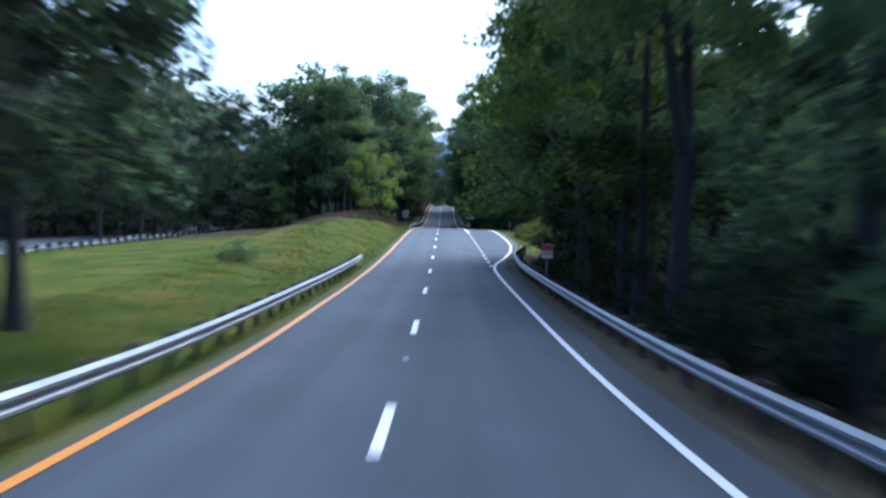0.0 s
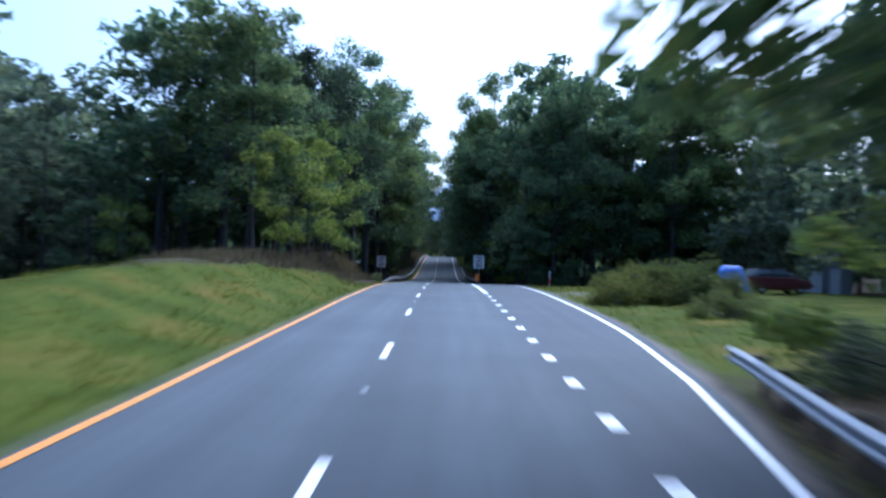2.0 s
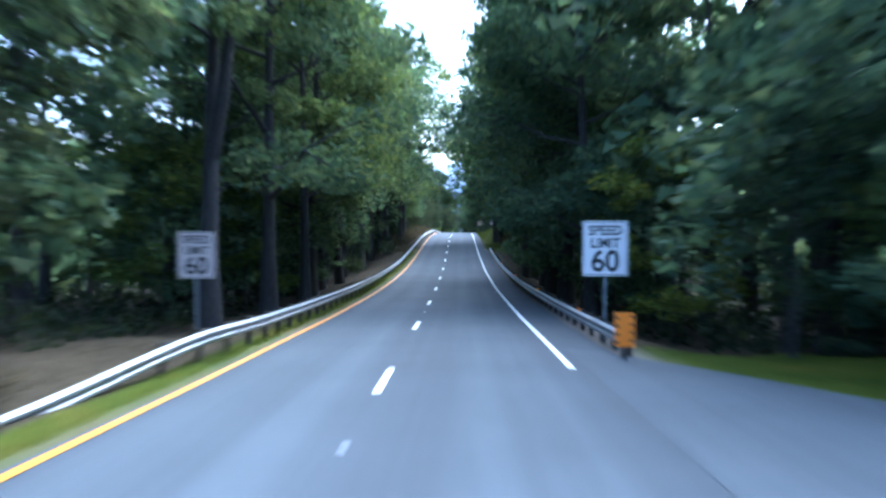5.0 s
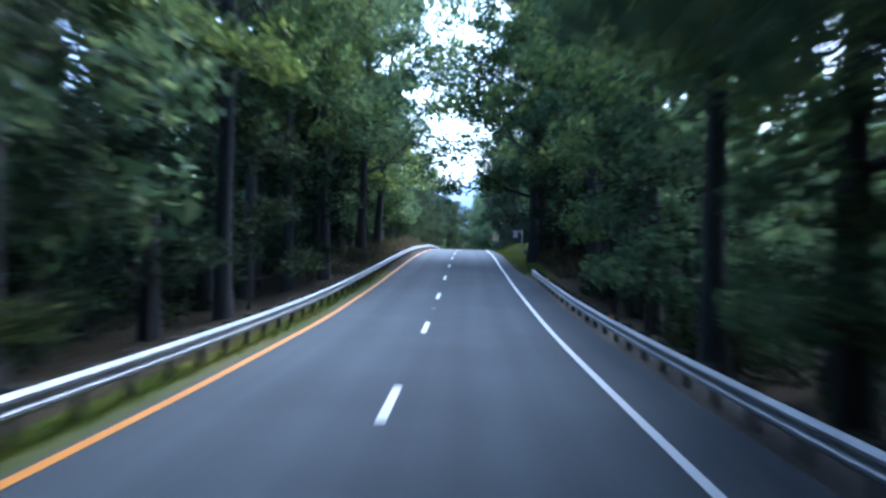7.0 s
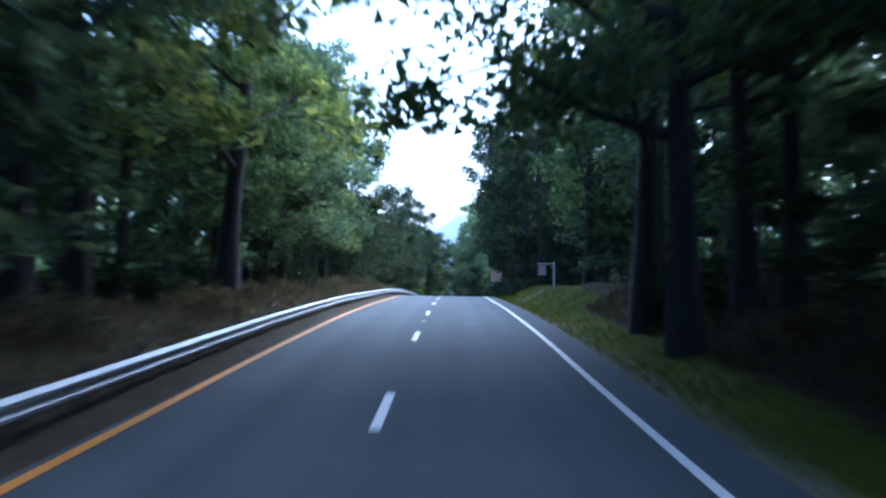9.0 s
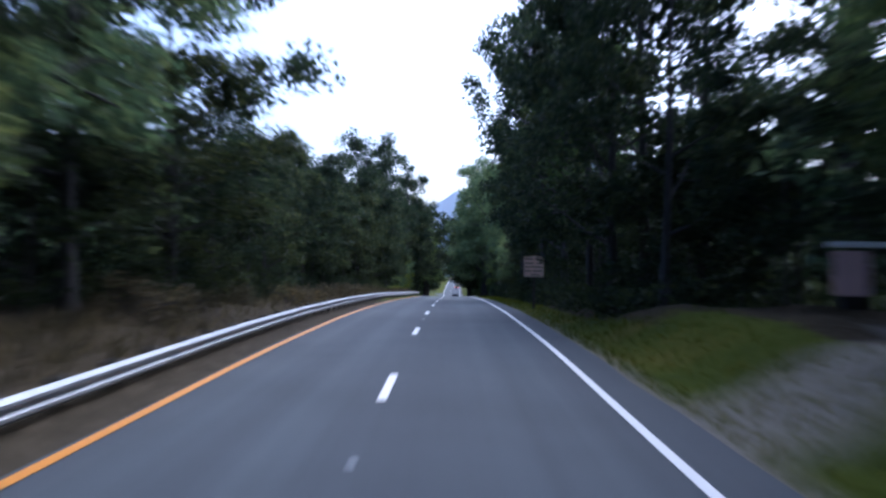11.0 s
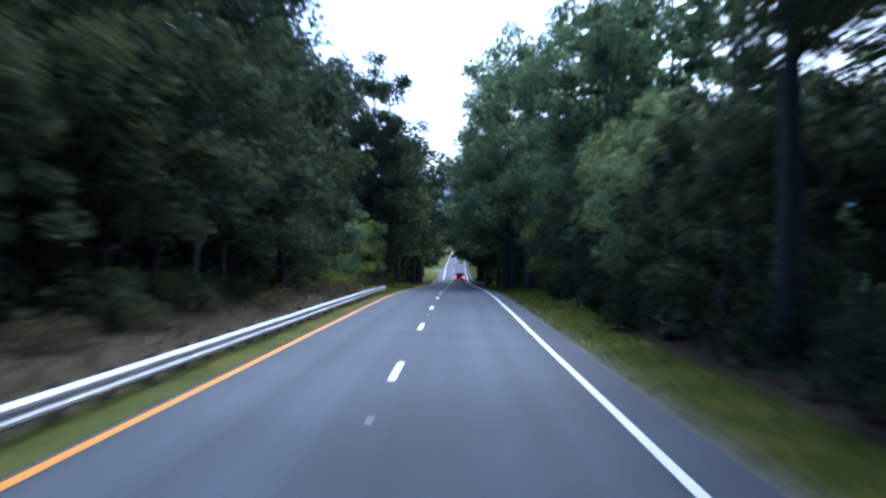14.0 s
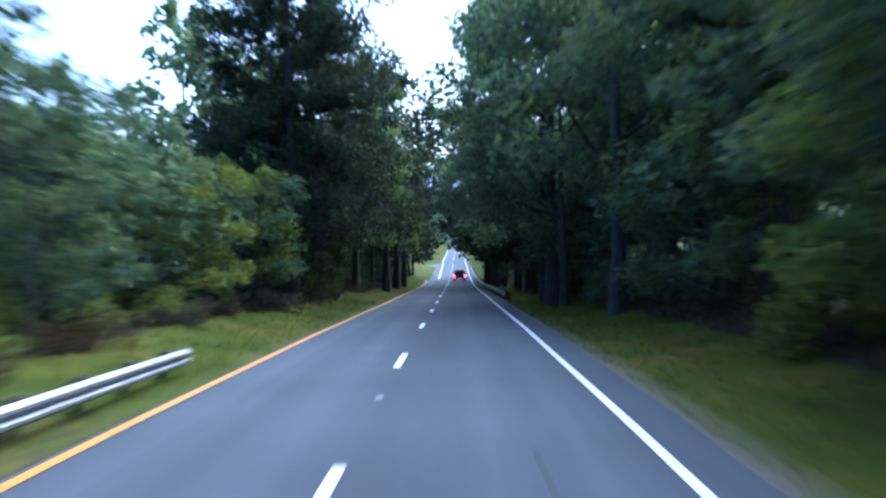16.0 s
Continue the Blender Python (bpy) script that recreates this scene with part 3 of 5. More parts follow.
speed_sign(153.4, 5.66, 1.82, 1.30, 1.60, -4, "white speed limit 60 sign beside the guardrail end")
speed_sign(153.4, -6.26, 1.70, 1.08, 1.38, 3, "smaller dull white speed limit 60 sign behind the guardrail", SIGN_DULL)


def object_marker():
    s, x = 148.6, 5.28
    z0 = float(ground_z(s, x))
    ob = thing("object_marker", pose(float(road_x(s)) + x, s, z0), "orange striped object marker at a guardrail end", "traffic sign")
    zc = float(road_z(s)) + 0.70 - z0
    part("panel", plate("panel", 0.46, 0.80, SIGN_ORANGE, r=0.03), ob, "bright orange reflective panel", Matrix.Translation((0, 0, zc)))
    for k in range(4):
        z = -0.28 + k * 0.19
        me = mesh_of("stripe", [(-0.21, -0.012, z - 0.06), (-0.13, -0.012, z - 0.03), (-0.13, -0.012, z + 0.03), (-0.21, -0.012, z)], [(0, 1, 2, 3)], SIGN_BLACK)
        part("stripe", me, ob, "short black stripe", Matrix.Translation((0, 0, zc)))
        me = mesh_of("stripe", [(0.13, -0.012, z + 0.03), (0.21, -0.012, z + 0.06), (0.21, -0.012, z + 0.11), (0.13, -0.012, z + 0.08)], [(0, 1, 2, 3)], SIGN_BLACK)
        part("stripe", me, ob, "short black stripe", Matrix.Translation((0, 0, zc - 0.05)))
    part("post", box("post", (0.09, 0.09, 1.5), WOOD_POST, (0, 0.07, 0.35), 0.01), ob, "square wooden post")


object_marker()


def brown_sign():
    s, x, w, h = 325.4, 5.97, 1.2, 1.22
    z0 = float(ground_z(s, x))
    ob = thing("information_sign", pose(float(road_x(s)) + x, s, z0, 0, 0, -3), "weathered tan information sign with brown lettering on a wooden post", "road sign")
    zc = float(road_z(s)) + 1.83 + h / 2 - z0
    part("panel", plate("panel", w, h, SIGN_TAN, 0.03, 0.05), ob, "tan panel", Matrix.Translation((0, 0, zc)))
    crest = [(w * 0.26 * math.cos(radians(a)), w * 0.035 * math.sin(radians(a))) for a in range(0, 181, 15)]
    part("crest", loft("crest", [[(a, y, b) for a, b in crest] for y in (-0.012, 0.012)], SIGN_TAN), ob, "low arched top", Matrix.Translation((0, 0, zc + h / 2 - 0.005)))
    part("border", rim("border", w, h, SIGN_BROWN, 0.018, 0.025, 0.02), ob, "dark brown border", Matrix.Translation((0, 0, zc)))
    lines = ((0.37, ((-0.23, 0.40), (0.24, 0.38))), (0.17, ((-0.22, 0.44), (0.28, 0.30))), (-0.01, ((-0.30, 0.24), (0.13, 0.56))), (-0.2, ((-0.26, 0.30), (0.18, 0.46))), (-0.38, ((0.06, 0.42),)))
    for z, words in lines:
        for a, length in words:
            part("writing_bar", box("writing_bar", (length * w, 0.006, 0.085), SIGN_FADED, (0, 0, 0), 0.0), ob, "brown bar of unreadable writing", Matrix.Translation((a * w, -0.019, zc + z * h)))
    part("post", box("post", (0.15, 0.12, 3.6), WOOD_POST, (0.02, 0.085, 1.1), 0.012), ob, "square weathered wooden post")


brown_sign()


def red_sign():
    s, x = 38.2, 5.5
    z0 = float(ground_z(s, x))
    ob = thing("notice_board", pose(float(road_x(s)) + x, s, z0, 0, 0, -8), "small red and white notice board behind the guardrail", "sign")
    zc = float(road_z(s)) + 1.78 - z0
    part("panel", plate("panel", 0.52, 0.66, SIGN_DULL, 0.02, 0.03), ob, "dull white panel", Matrix.Translation((0, 0, zc)))
    part("red_band", box("red_band", (0.5, 0.008, 0.3), SIGN_RED, (0, -0.015, 0), 0.0), ob, "red upper half", Matrix.Translation((0, 0, zc + 0.155)))
    part("writing_bar", box("writing_bar", (0.4, 0.006, 0.05), SIGN_RED, (0, -0.013, 0), 0.0), ob, "red bar of unreadable writing", Matrix.Translation((0, 0, zc - 0.12)))
    part("post", box("post", (0.06, 0.05, 2.4), STEEL, (0, 0.04, 0.5), 0.006), ob, "steel post")


red_sign()


def hanging_sign():
    s, x = 289.5, 8.35
    z0 = float(ground_z(s, x))
    ob = thing("hanging_sign", pose(float(road_x(s)) + x, s, z0), "white yard post with a hanging pale board on a grass bank", "sign")
    top = float(road_z(s)) + 2.85 - z0
    part("post", box("post", (0.11, 0.11, top + 0.3), WHITE_PAINT, (0, 0, top / 2 - 0.15), 0.012), ob, "white wooden post")
    part("arm", box("arm", (1.25, 0.08, 0.09), WHITE_PAINT, (-0.58, 0, top - 0.16), 0.01), ob, "white wooden arm")
    part("brace", loft("brace", [[(a, b, c) for a, b, c in ((-0.42 + d, -0.02, top - 0.2), (-0.36 + d, -0.02, top - 0.2), (-0.02, -0.02, top - 0.62), (-0.02, -0.02, top - 0.54))] for d in (0, 0.001)], WHITE_PAINT), ob)
    part("board", plate("board", 0.55, 0.72, plain("board_pink", (0.62, 0.42, 0.42), 0.6), 0.025, 0.03), ob, "pale pinkish board", Matrix.Translation((-0.85, 0, top - 0.62)))
    for dx in (-1.05, -0.65):
        v, f = tube([(dx, 0, top - 0.2), (dx, 0, top - 0.27)], [0.012, 0.012], 5)
        part("hanger", mesh_of("hanger", v, f, STEEL), ob)


hanging_sign()


def turned_sign():
    s, x = 134.2, -7.1
    z0 = float(ground_z(s, x))
    ob = thing("roadside_sign", pose(float(road_x(s)) + x, s, z0, 0, 0, 6), "small dark green sign with a pale band among the trees", "sign")
    zc = float(road_z(s)) + 1.97 - z0
    part("panel", plate("panel", 0.52, 0.46, SIGN_GREEN, 0.012, 0.03), ob, "dark green panel", Matrix.Translation((0, 0, zc)))
    part("band", box("band", (0.44, 0.006, 0.13), SIGN_DULL, (0, -0.011, -0.02), 0.0), ob, "pale band of unreadable writing", Matrix.Translation((0, 0, zc)))
    part("post", box("post", (0.06, 0.05, zc + 0.6), WOOD_POST, (0, 0.04, zc / 2 - 0.1), 0.006), ob, "dark post")


turned_sign()


def marker_post():
    s, x = 125.3, 10.7
    z0 = float(ground_z(s, x))
    ob = thing("marker_post", pose(float(road_x(s)) + x, s, z0), "short grey marker post with a red foot in the grass", "post")
    v, f = tube([(0, 0, -0.3), (0, 0, 0.75), (0, 0, 1.35), (0, 0, 1.42)], [0.07, 0.07, 0.065, 0.03], 10)
    part("pipe", mesh_of("pipe", v, f, ALUMINIUM, True), ob, "grey pipe")
    v, f = tube([(0, 0, 0.35), (0, 0, 0.75)], [0.078, 0.078], 10)
    part("band", mesh_of("band", v, f, SIGN_RED, True), ob, "dull red band")


marker_post()


def mail_box():
    s, x = 114, 16.5
    z0 = float(ground_z(s, x))
    ob = thing("mailbox", pose(float(road_x(s)) + x, s, z0, 0, 0, 80), "grey metal mailbox on a wooden post beside a drive", "mailbox")
    ob.scale = (1.35, 1.35, 0.85)
    arch = [(0.2 * math.cos(radians(a)), 0.12 + 0.2 * math.sin(radians(a))) for a in range(0, 181, 20)] + [(-0.2, -0.1), (0.2, -0.1)]
    part("box", loft("box", [[(a, y, 1.15 + b) for a, b in arch] for y in (-0.3, 0.3)], ALUMINIUM), ob, "grey arched metal box")
    part("post", box("post", (0.1, 0.1, 1.4), WOOD_POST, (0, 0, 0.4), 0.01), ob)


mail_box()


# ---- trees and shrubs ----
def leaves(rng, centres, radii, per, length, flat=0.75, droop=0.0):
    """Many small pointed leaf sprays round each centre."""
    c = np.repeat(centres, per, 0)
    r = np.repeat(radii, per)
    d = rng.normal(size=(len(c), 3))
    d /= np.linalg.norm(d, axis=1)[:, None]
    d *= (rng.random((len(c), 1)) ** 0.45)
    c = c + d * r[:, None] * np.array([1, 1, flat])
    c[:, 2] -= droop * (d[:, 0] ** 2 + d[:, 1] ** 2) * r
    u = rng.normal(size=(len(c), 3)) * np.array([1, 1, 0.55])
    u /= np.linalg.norm(u, axis=1)[:, None]
    w = np.cross(u, rng.normal(size=(len(c), 3)))
    w /= np.linalg.norm(w, axis=1)[:, None]
    L = length * (0.6 + 0.8 * rng.random((len(c), 1)))
    v = np.stack([c - u * L * 0.5 - w * L * 0.12, c + w * L * 0.36, c + u * L * 0.5 - w * L * 0.16], 1).reshape(-1, 3)
    return v, np.arange(len(v)).reshape(-1, 3)


def join(chunks):
    v, f, n = [], [], 0
    for a, b in chunks:
        v.append(a)
        f.append(b + n)
        n += len(a)
    return np.concatenate(v), np.concatenate(f)


def broadleaf(seed, height, base, radius, limbs, per, length, trunk_r, lean=0.3, fork=False, twigs=True, rise=0.15):
    """Trunk and crown meshes of a broad-leaved tree."""
    rng = np.random.default_rng(seed)
    n = 9
    t = np.linspace(0, 1, n)
    wob = np.cumsum(rng.normal(0, 0.12, (n, 2)), 0) * lean * height / 20
    trunk = np.stack([wob[:, 0], wob[:, 1], t * height * 0.93], 1)
    trunk[0, 2] = -0.4
    rad = trunk_r * (1 - 0.86 * t**0.9)
    rad[0] *= 1.45
    chunks = [tube(trunk, rad, 8 if twigs else 6)]
    cen, cr = [], []
    for k in range(limbs):
        u = (k + rng.random() * 0.8) / limbs
        h0 = base * 0.85 + (height * 0.92 - base * 0.85) * u
        p0 = np.array([np.interp(h0, trunk[:, 2], trunk[:, i]) for i in range(3)])
        az = k * 2.4 + rng.normal(0, 0.4)
        prof = math.sqrt(max(0.08, 1 - ((u - 0.35) / 0.72) ** 2))
        ln = radius * prof * rng.uniform(0.75, 1.2)
        up = rng.uniform(rise, rise + 0.55) + 0.5 * u
        d = np.array([math.cos(az), math.sin(az), up])
        q = [p0, p0 + d * ln * 0.35, p0 + d * ln * 0.7 + np.array([0, 0, 0.1 * ln]), p0 + d * ln + rng.normal(0, 0.25, 3)]
        r0 = float(np.interp(h0, trunk[:, 2], rad)) * 0.55
        chunks.append(tube(q, [r0, r0 * 0.7, r0 * 0.45, r0 * 0.15], 5) if twigs else tube([q[0], q[1], q[3]], [r0, r0 * 0.7, r0 * 0.15], 3))
        cen += [q[3], q[2] + rng.normal(0, 0.5, 3)]
        cr += [rng.uniform(0.9, 1.5), rng.uniform(0.8, 1.3)]
        for m in range(2):
            side = np.array([math.cos(az + (1.0 if m else -1.0)), math.sin(az + (1.0 if m else -1.0)), rng.uniform(-0.1, 0.6)])
            e = q[1 + m] + side * ln * rng.uniform(0.4, 0.65)
            if twigs:
                chunks.append(tube([q[1 + m], (q[1 + m] + e) / 2 + np.array([0, 0, 0.12]), e], [r0 * 0.4, r0 * 0.25, r0 * 0.08], 4))
            cen.append(e)
            cr.append(rng.uniform(0.8, 1.4))
    if fork:
        p0 = np.array([np.interp(height * 0.29, trunk[:, 2], trunk[:, i]) for i in range(3)])
        q = [p0 - np.array([0, 0, 0.6]), p0 + np.array([0.9, 0.1, 1.6]), p0 + np.array([1.7, 0.2, 5.0]), p0 + np.array([2.2, 0.1, 9.5])]
        chunks.append(tube(q, np.array([0.72, 0.62, 0.42, 0.1]) * trunk_r, 7))
        cen += [q[3], q[2]]
        cr += [1.5, 1.2]
    cen.append(trunk[-1] + np.array([0, 0, 0.6]))
    cr.append(1.3)
    v, f = join(chunks)
    cv, cf = leaves(rng, np.array(cen), np.array(cr) * radius / 4.2, per, length, 0.72, 0.25)
    return (v, f), (cv, cf)


def pine(seed, height, radius, per, length):
    """A pine: straight trunk, whorls of level boughs thinning to the top."""
    rng = np.random.default_rng(seed)
    trunk = np.stack([np.cumsum(rng.normal(0, 0.05, 8)), np.cumsum(rng.normal(0, 0.05, 8)), np.linspace(-0.4, height, 8)], 1)
    chunks = [tube(trunk, 0.26 * (1 - 0.9 * np.linspace(0, 1, 8)), 8)]
    cen, cr = [], []
    for h0 in np.arange(height * 0.3, height * 0.97, 1.05):
        u = (h0 - height * 0.3) / (height * 0.7)
        for k in range(4):
            az = rng.random() * 6.28
            ln = radius * (1 - u) ** 0.7 * rng.uniform(0.6, 1.15) + 0.3
            p0 = np.array([np.interp(h0, trunk[:, 2], trunk[:, i]) for i in range(3)])
            d = np.array([math.cos(az), math.sin(az), rng.uniform(-0.05, 0.25)])
            e = p0 + d * ln
            chunks.append(tube([p0, p0 + d * ln * 0.5, e], [0.05, 0.035, 0.01], 4))
            cen += [e, p0 + d * ln * 0.6]
            cr += [0.55, 0.5]
    v, f = join(chunks)
    return (v, f), leaves(rng, np.array(cen), np.array(cr), per, length, 0.45)


def shrub(seed, height, radius, clumps, per, length):
    rng = np.random.default_rng(seed)
    chunks, cen = [], []
    for k in range(clumps):
        az, rr = rng.random() * 6.28, radius * math.sqrt(rng.random())
        e = np.array([rr * math.cos(az), rr * math.sin(az), height * (0.3 + 0.6 * rng.random()) * (1 - 0.45 * (rr / radius) ** 2)])
        chunks.append(tube([(0.12 * math.cos(az), 0.12 * math.sin(az), -0.15), e * np.array([0.5, 0.5, 0.6]), e], [0.035, 0.022, 0.006], 4))
        cen.append(e)
        if k % 2:
            cen.append(e * np.array([1, 1, 0.45]))
    v, f = join(chunks)
    cr = np.full(len(cen), radius * 0.36) * rng.uniform(0.8, 1.3, len(cen))
    return (v, f), leaves(rng, np.array(cen), cr, per, length, 0.8)


def kind_of(stock, leaf, names=("trunk", "crown")):
    wood, crown = stock
    return mesh_of(names[0], *wood, BARK, True), mesh_of(names[1], *crown, leaf), names


# kinds: (height of the mesh, meshes)
KINDS = {
    "oak": [kind_of(broadleaf(1, 21, 5.0, 5.4, 12, 195, 0.38, 0.34), LEAF), kind_of(broadleaf(2, 19, 4.0, 5.2, 12, 195, 0.37, 0.30), LEAF)],
    "poplar": [kind_of(broadleaf(3, 26, 8.5, 4.4, 13, 165, 0.37, 0.33, 0.2), LEAF), kind_of(broadleaf(4, 24, 7.0, 4.2, 13, 165, 0.36, 0.29, 0.25), LEAF)],
    "maple": [kind_of(broadleaf(5, 13, 2.2, 4.2, 11, 175, 0.33, 0.18), LEAF), kind_of(broadleaf(6, 15, 2.8, 4.4, 11, 175, 0.35, 0.2), LEAF)],
    "forked": [kind_of(broadleaf(14, 25, 10.5, 4.6, 12, 190, 0.34, 0.42, 0.12, True), LEAF)],
    "low_oak": [kind_of(broadleaf(15, 14, 3.6, 5.0, 15, 215, 0.35, 0.30, rise=-0.1), LEAF)],
    "pine": [kind_of(pine(7, 20, 3.6, 50, 0.34), NEEDLE)],
    "sapling": [kind_of(broadleaf(8, 6.5, 0.9, 2.5, 8, 90, 0.26, 0.07), LEAF_LIGHT), kind_of(broadleaf(9, 7.5, 1.2, 2.6, 8, 90, 0.27, 0.08), LEAF)],
    "shrub": [kind_of(shrub(10, 1.9, 1.5, 13, 80, 0.19), LEAF_LIGHT, ("stem", "foliage")), kind_of(shrub(11, 2.4, 1.7, 14, 80, 0.2), LEAF, ("stem", "foliage"))],
    "bush": [kind_of(shrub(16, 2.05, 1.5, 24, 150, 0.125), LEAF_OLIVE, ("stem", "foliage")), kind_of(shrub(17, 1.9, 1.6, 24, 150, 0.125), LEAF_OLIVE, ("stem", "foliage"))],
    "brush": [kind_of(shrub(12, 0.9, 1.3, 10, 55, 0.15), BRUSH, ("stem", "foliage"))],
}
# the same trees with fewer, larger sprays, for those far down the road
KINDS_FAR = {
    "oak": [kind_of(broadleaf(1, 21, 5.0, 5.4, 12, 60, 0.66, 0.34, twigs=False), LEAF), kind_of(broadleaf(2, 19, 4.0, 5.2, 12, 60, 0.64, 0.30, twigs=False), LEAF)],
    "poplar": [kind_of(broadleaf(3, 26, 8.5, 4.4, 13, 50, 0.64, 0.33, 0.2, twigs=False), LEAF), kind_of(broadleaf(4, 24, 7.0, 4.2, 13, 50, 0.62, 0.29, 0.25, twigs=False), LEAF)],
    "maple": [kind_of(broadleaf(5, 13, 2.2, 4.2, 11, 55, 0.58, 0.18, twigs=False), LEAF), kind_of(broadleaf(6, 15, 2.8, 4.4, 11, 55, 0.60, 0.2, twigs=False), LEAF)],
}
TAGS = {
    "oak": ("broad-crowned dark green oak in the roadside woods", "tree", "broad-leaved trees of the roadside woods"),
    "poplar": ("tall slender tree with a bare lower trunk", "tree", "tall bare-trunked trees of the woods"),
    "forked": ("tall dark tree with a forked trunk behind the guardrail", "tree", "tall bare-trunked trees of the woods"),
    "maple": ("low-branched dark green maple at the wood's edge", "tree", "low-branched trees of the wood's edge"),
    "low_oak": ("dense dark low-branched tree behind the guardrail", "tree", "broad-leaved trees of the roadside woods"),
    "pine": ("dark pine with level thinning boughs", "tree", "pines among the roadside trees"),
    "sapling": ("slim young tree under the taller trees", "tree", "young trees of the understorey"),
    "shrub": ("leafy green shrub at the wood's edge", "shrub", "leafy shrubs of the wood's edge"),
    "bush": ("rounded olive-green shrub on the lawn", "shrub", "rounded shrubs on the lawn"),
    "brush": ("low dry brownish brush on the bank", "shrub", "dry brush on the banks"),
}
FIRST = {}


def plant(kind, s, x, scale=1.0, tall=1.0, label="", which=None, leaf=None):
    """One tree or shrub, standing on the ground."""
    dice = random.Random(int(s * 97) + int(x * 1013))
    which = dice.randrange(len(KINDS[kind])) if which is None else which
    at = Matrix.LocRotScale((float(road_x(s)) + x, s, float(ground_z(min(s, 900), x)) - 0.03), Euler((dice.gauss(0, 0.02), dice.gauss(0, 0.02), dice.random() * 6.28)), (scale, scale, scale * tall))
    far = s > 470 and kind in KINDS_FAR
    trunk, crown, names = (KINDS_FAR if far else KINDS)[kind][which]
    tag, cat, group = TAGS[kind]
    ob = thing("tree" if cat == "tree" else "shrub", at, label or tag, cat, group)
    part(names[0], trunk, ob)
    c = part(names[1], crown, ob)
    if not leaf and kind in ("oak", "poplar", "maple") and not 296 < s < 440 and (s > 150 or x > 0) and int(s * 7 + abs(x) * 13) % 3 == 0:
        leaf = LEAF_MID
    # Along these stretches the crown's shade is put into its leaf colour
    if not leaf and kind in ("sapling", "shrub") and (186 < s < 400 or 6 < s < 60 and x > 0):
        leaf = LEAF_SHADED
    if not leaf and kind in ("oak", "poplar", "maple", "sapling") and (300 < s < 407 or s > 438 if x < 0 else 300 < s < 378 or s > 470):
        leaf = LEAF_SHADED
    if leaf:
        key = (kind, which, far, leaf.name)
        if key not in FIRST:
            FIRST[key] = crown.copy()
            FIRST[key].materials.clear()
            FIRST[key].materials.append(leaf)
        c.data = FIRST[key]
    return ob


# lighter stock for the trees behind, which are joined
STOCK = {
    "oak": [broadleaf(21, 21, 4.0, 5.4, 11, 44, 0.78, 0.3, twigs=False), broadleaf(22, 19, 3.5, 5.2, 11, 44, 0.76, 0.28, twigs=False)],
    "poplar": [broadleaf(23, 26, 7.5, 4.4, 12, 40, 0.76, 0.3, 0.2, twigs=False)],
    "maple": [broadleaf(25, 14, 2.0, 4.4, 10, 42, 0.70, 0.18, twigs=False)],
    "pine": [pine(27, 20, 3.6, 12, 0.76)],
    "sapling": [broadleaf(28, 7, 0.8, 2.9, 7, 24, 0.56, 0.07, twigs=False)],
}
FAR_STOCK = {
    "oak": [broadleaf(31, 21, 4.0, 5.4, 9, 34, 0.92, 0.3, twigs=False)],
    "poplar": [broadleaf(33, 26, 7.5, 4.4, 9, 34, 0.92, 0.3, 0.2, twigs=False)],
    "maple": [broadleaf(35, 14, 2.0, 4.4, 8, 32, 0.86, 0.18, twigs=False)],
    "pine": [pine(37, 20, 3.6, 5, 1.1)],
    "sapling": [broadleaf(38, 7, 0.8, 2.9, 6, 13, 0.8, 0.07, twigs=False)],
}
# "dark" crowns carry shade in their colour, "pale" ones distance haze
BEHIND = {"wood": [], "leaf": [], "pale": [], "dark": []}


def plant_behind(kind, s, x, scale, tall):
    """A tree of the depth of the woods, kept for the joined object."""
    dice = random.Random(int(s * 89) + int(x * 1009))
    wood, crown = dice.choice((FAR_STOCK if abs(x) > 18 or s > 500 else STOCK)[kind])
    a = dice.random() * 6.28
    turn = np.array([[math.cos(a), -math.sin(a), 0], [math.sin(a), math.cos(a), 0], [0, 0, tall]]) * scale
    foot = np.array([float(road_x(s)) + x, s, float(ground_z(min(s, 900), x)) - 0.03])
    BEHIND["wood"].append((wood[0] @ turn.T + foot, wood[1]))
    # "pale" takes the far crowns, whose colour imitates haze
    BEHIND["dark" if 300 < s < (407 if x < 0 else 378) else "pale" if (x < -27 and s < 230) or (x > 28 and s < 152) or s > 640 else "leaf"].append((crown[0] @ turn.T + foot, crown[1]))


def low_part(s, behind=False):
    """How tall the trees on the left may grow along the road, as a share."""
    if behind and s > 420:
        return float(np.interp(s, (456, 463), (0.4, 1)))
    return float(np.interp(s, (305, 311, 331, 340, 362, 372, 405, 411, 434, 441), (1, 0.5, 0.5, 0.58, 0.6, 0.92, 0.95, 0.4, 0.4, 1)))


def low_right(s, behind=True):
    """The same for the right; the woods behind are also low and thin over the crest."""
    share = float(np.interp(s, (363, 369, 397, 402), (1, 0.5, 0.5, 1)))
    return min(share, float(np.interp(s, (296, 304, 346, 354), (1, 0.42, 0.42, 1)))) if behind else share


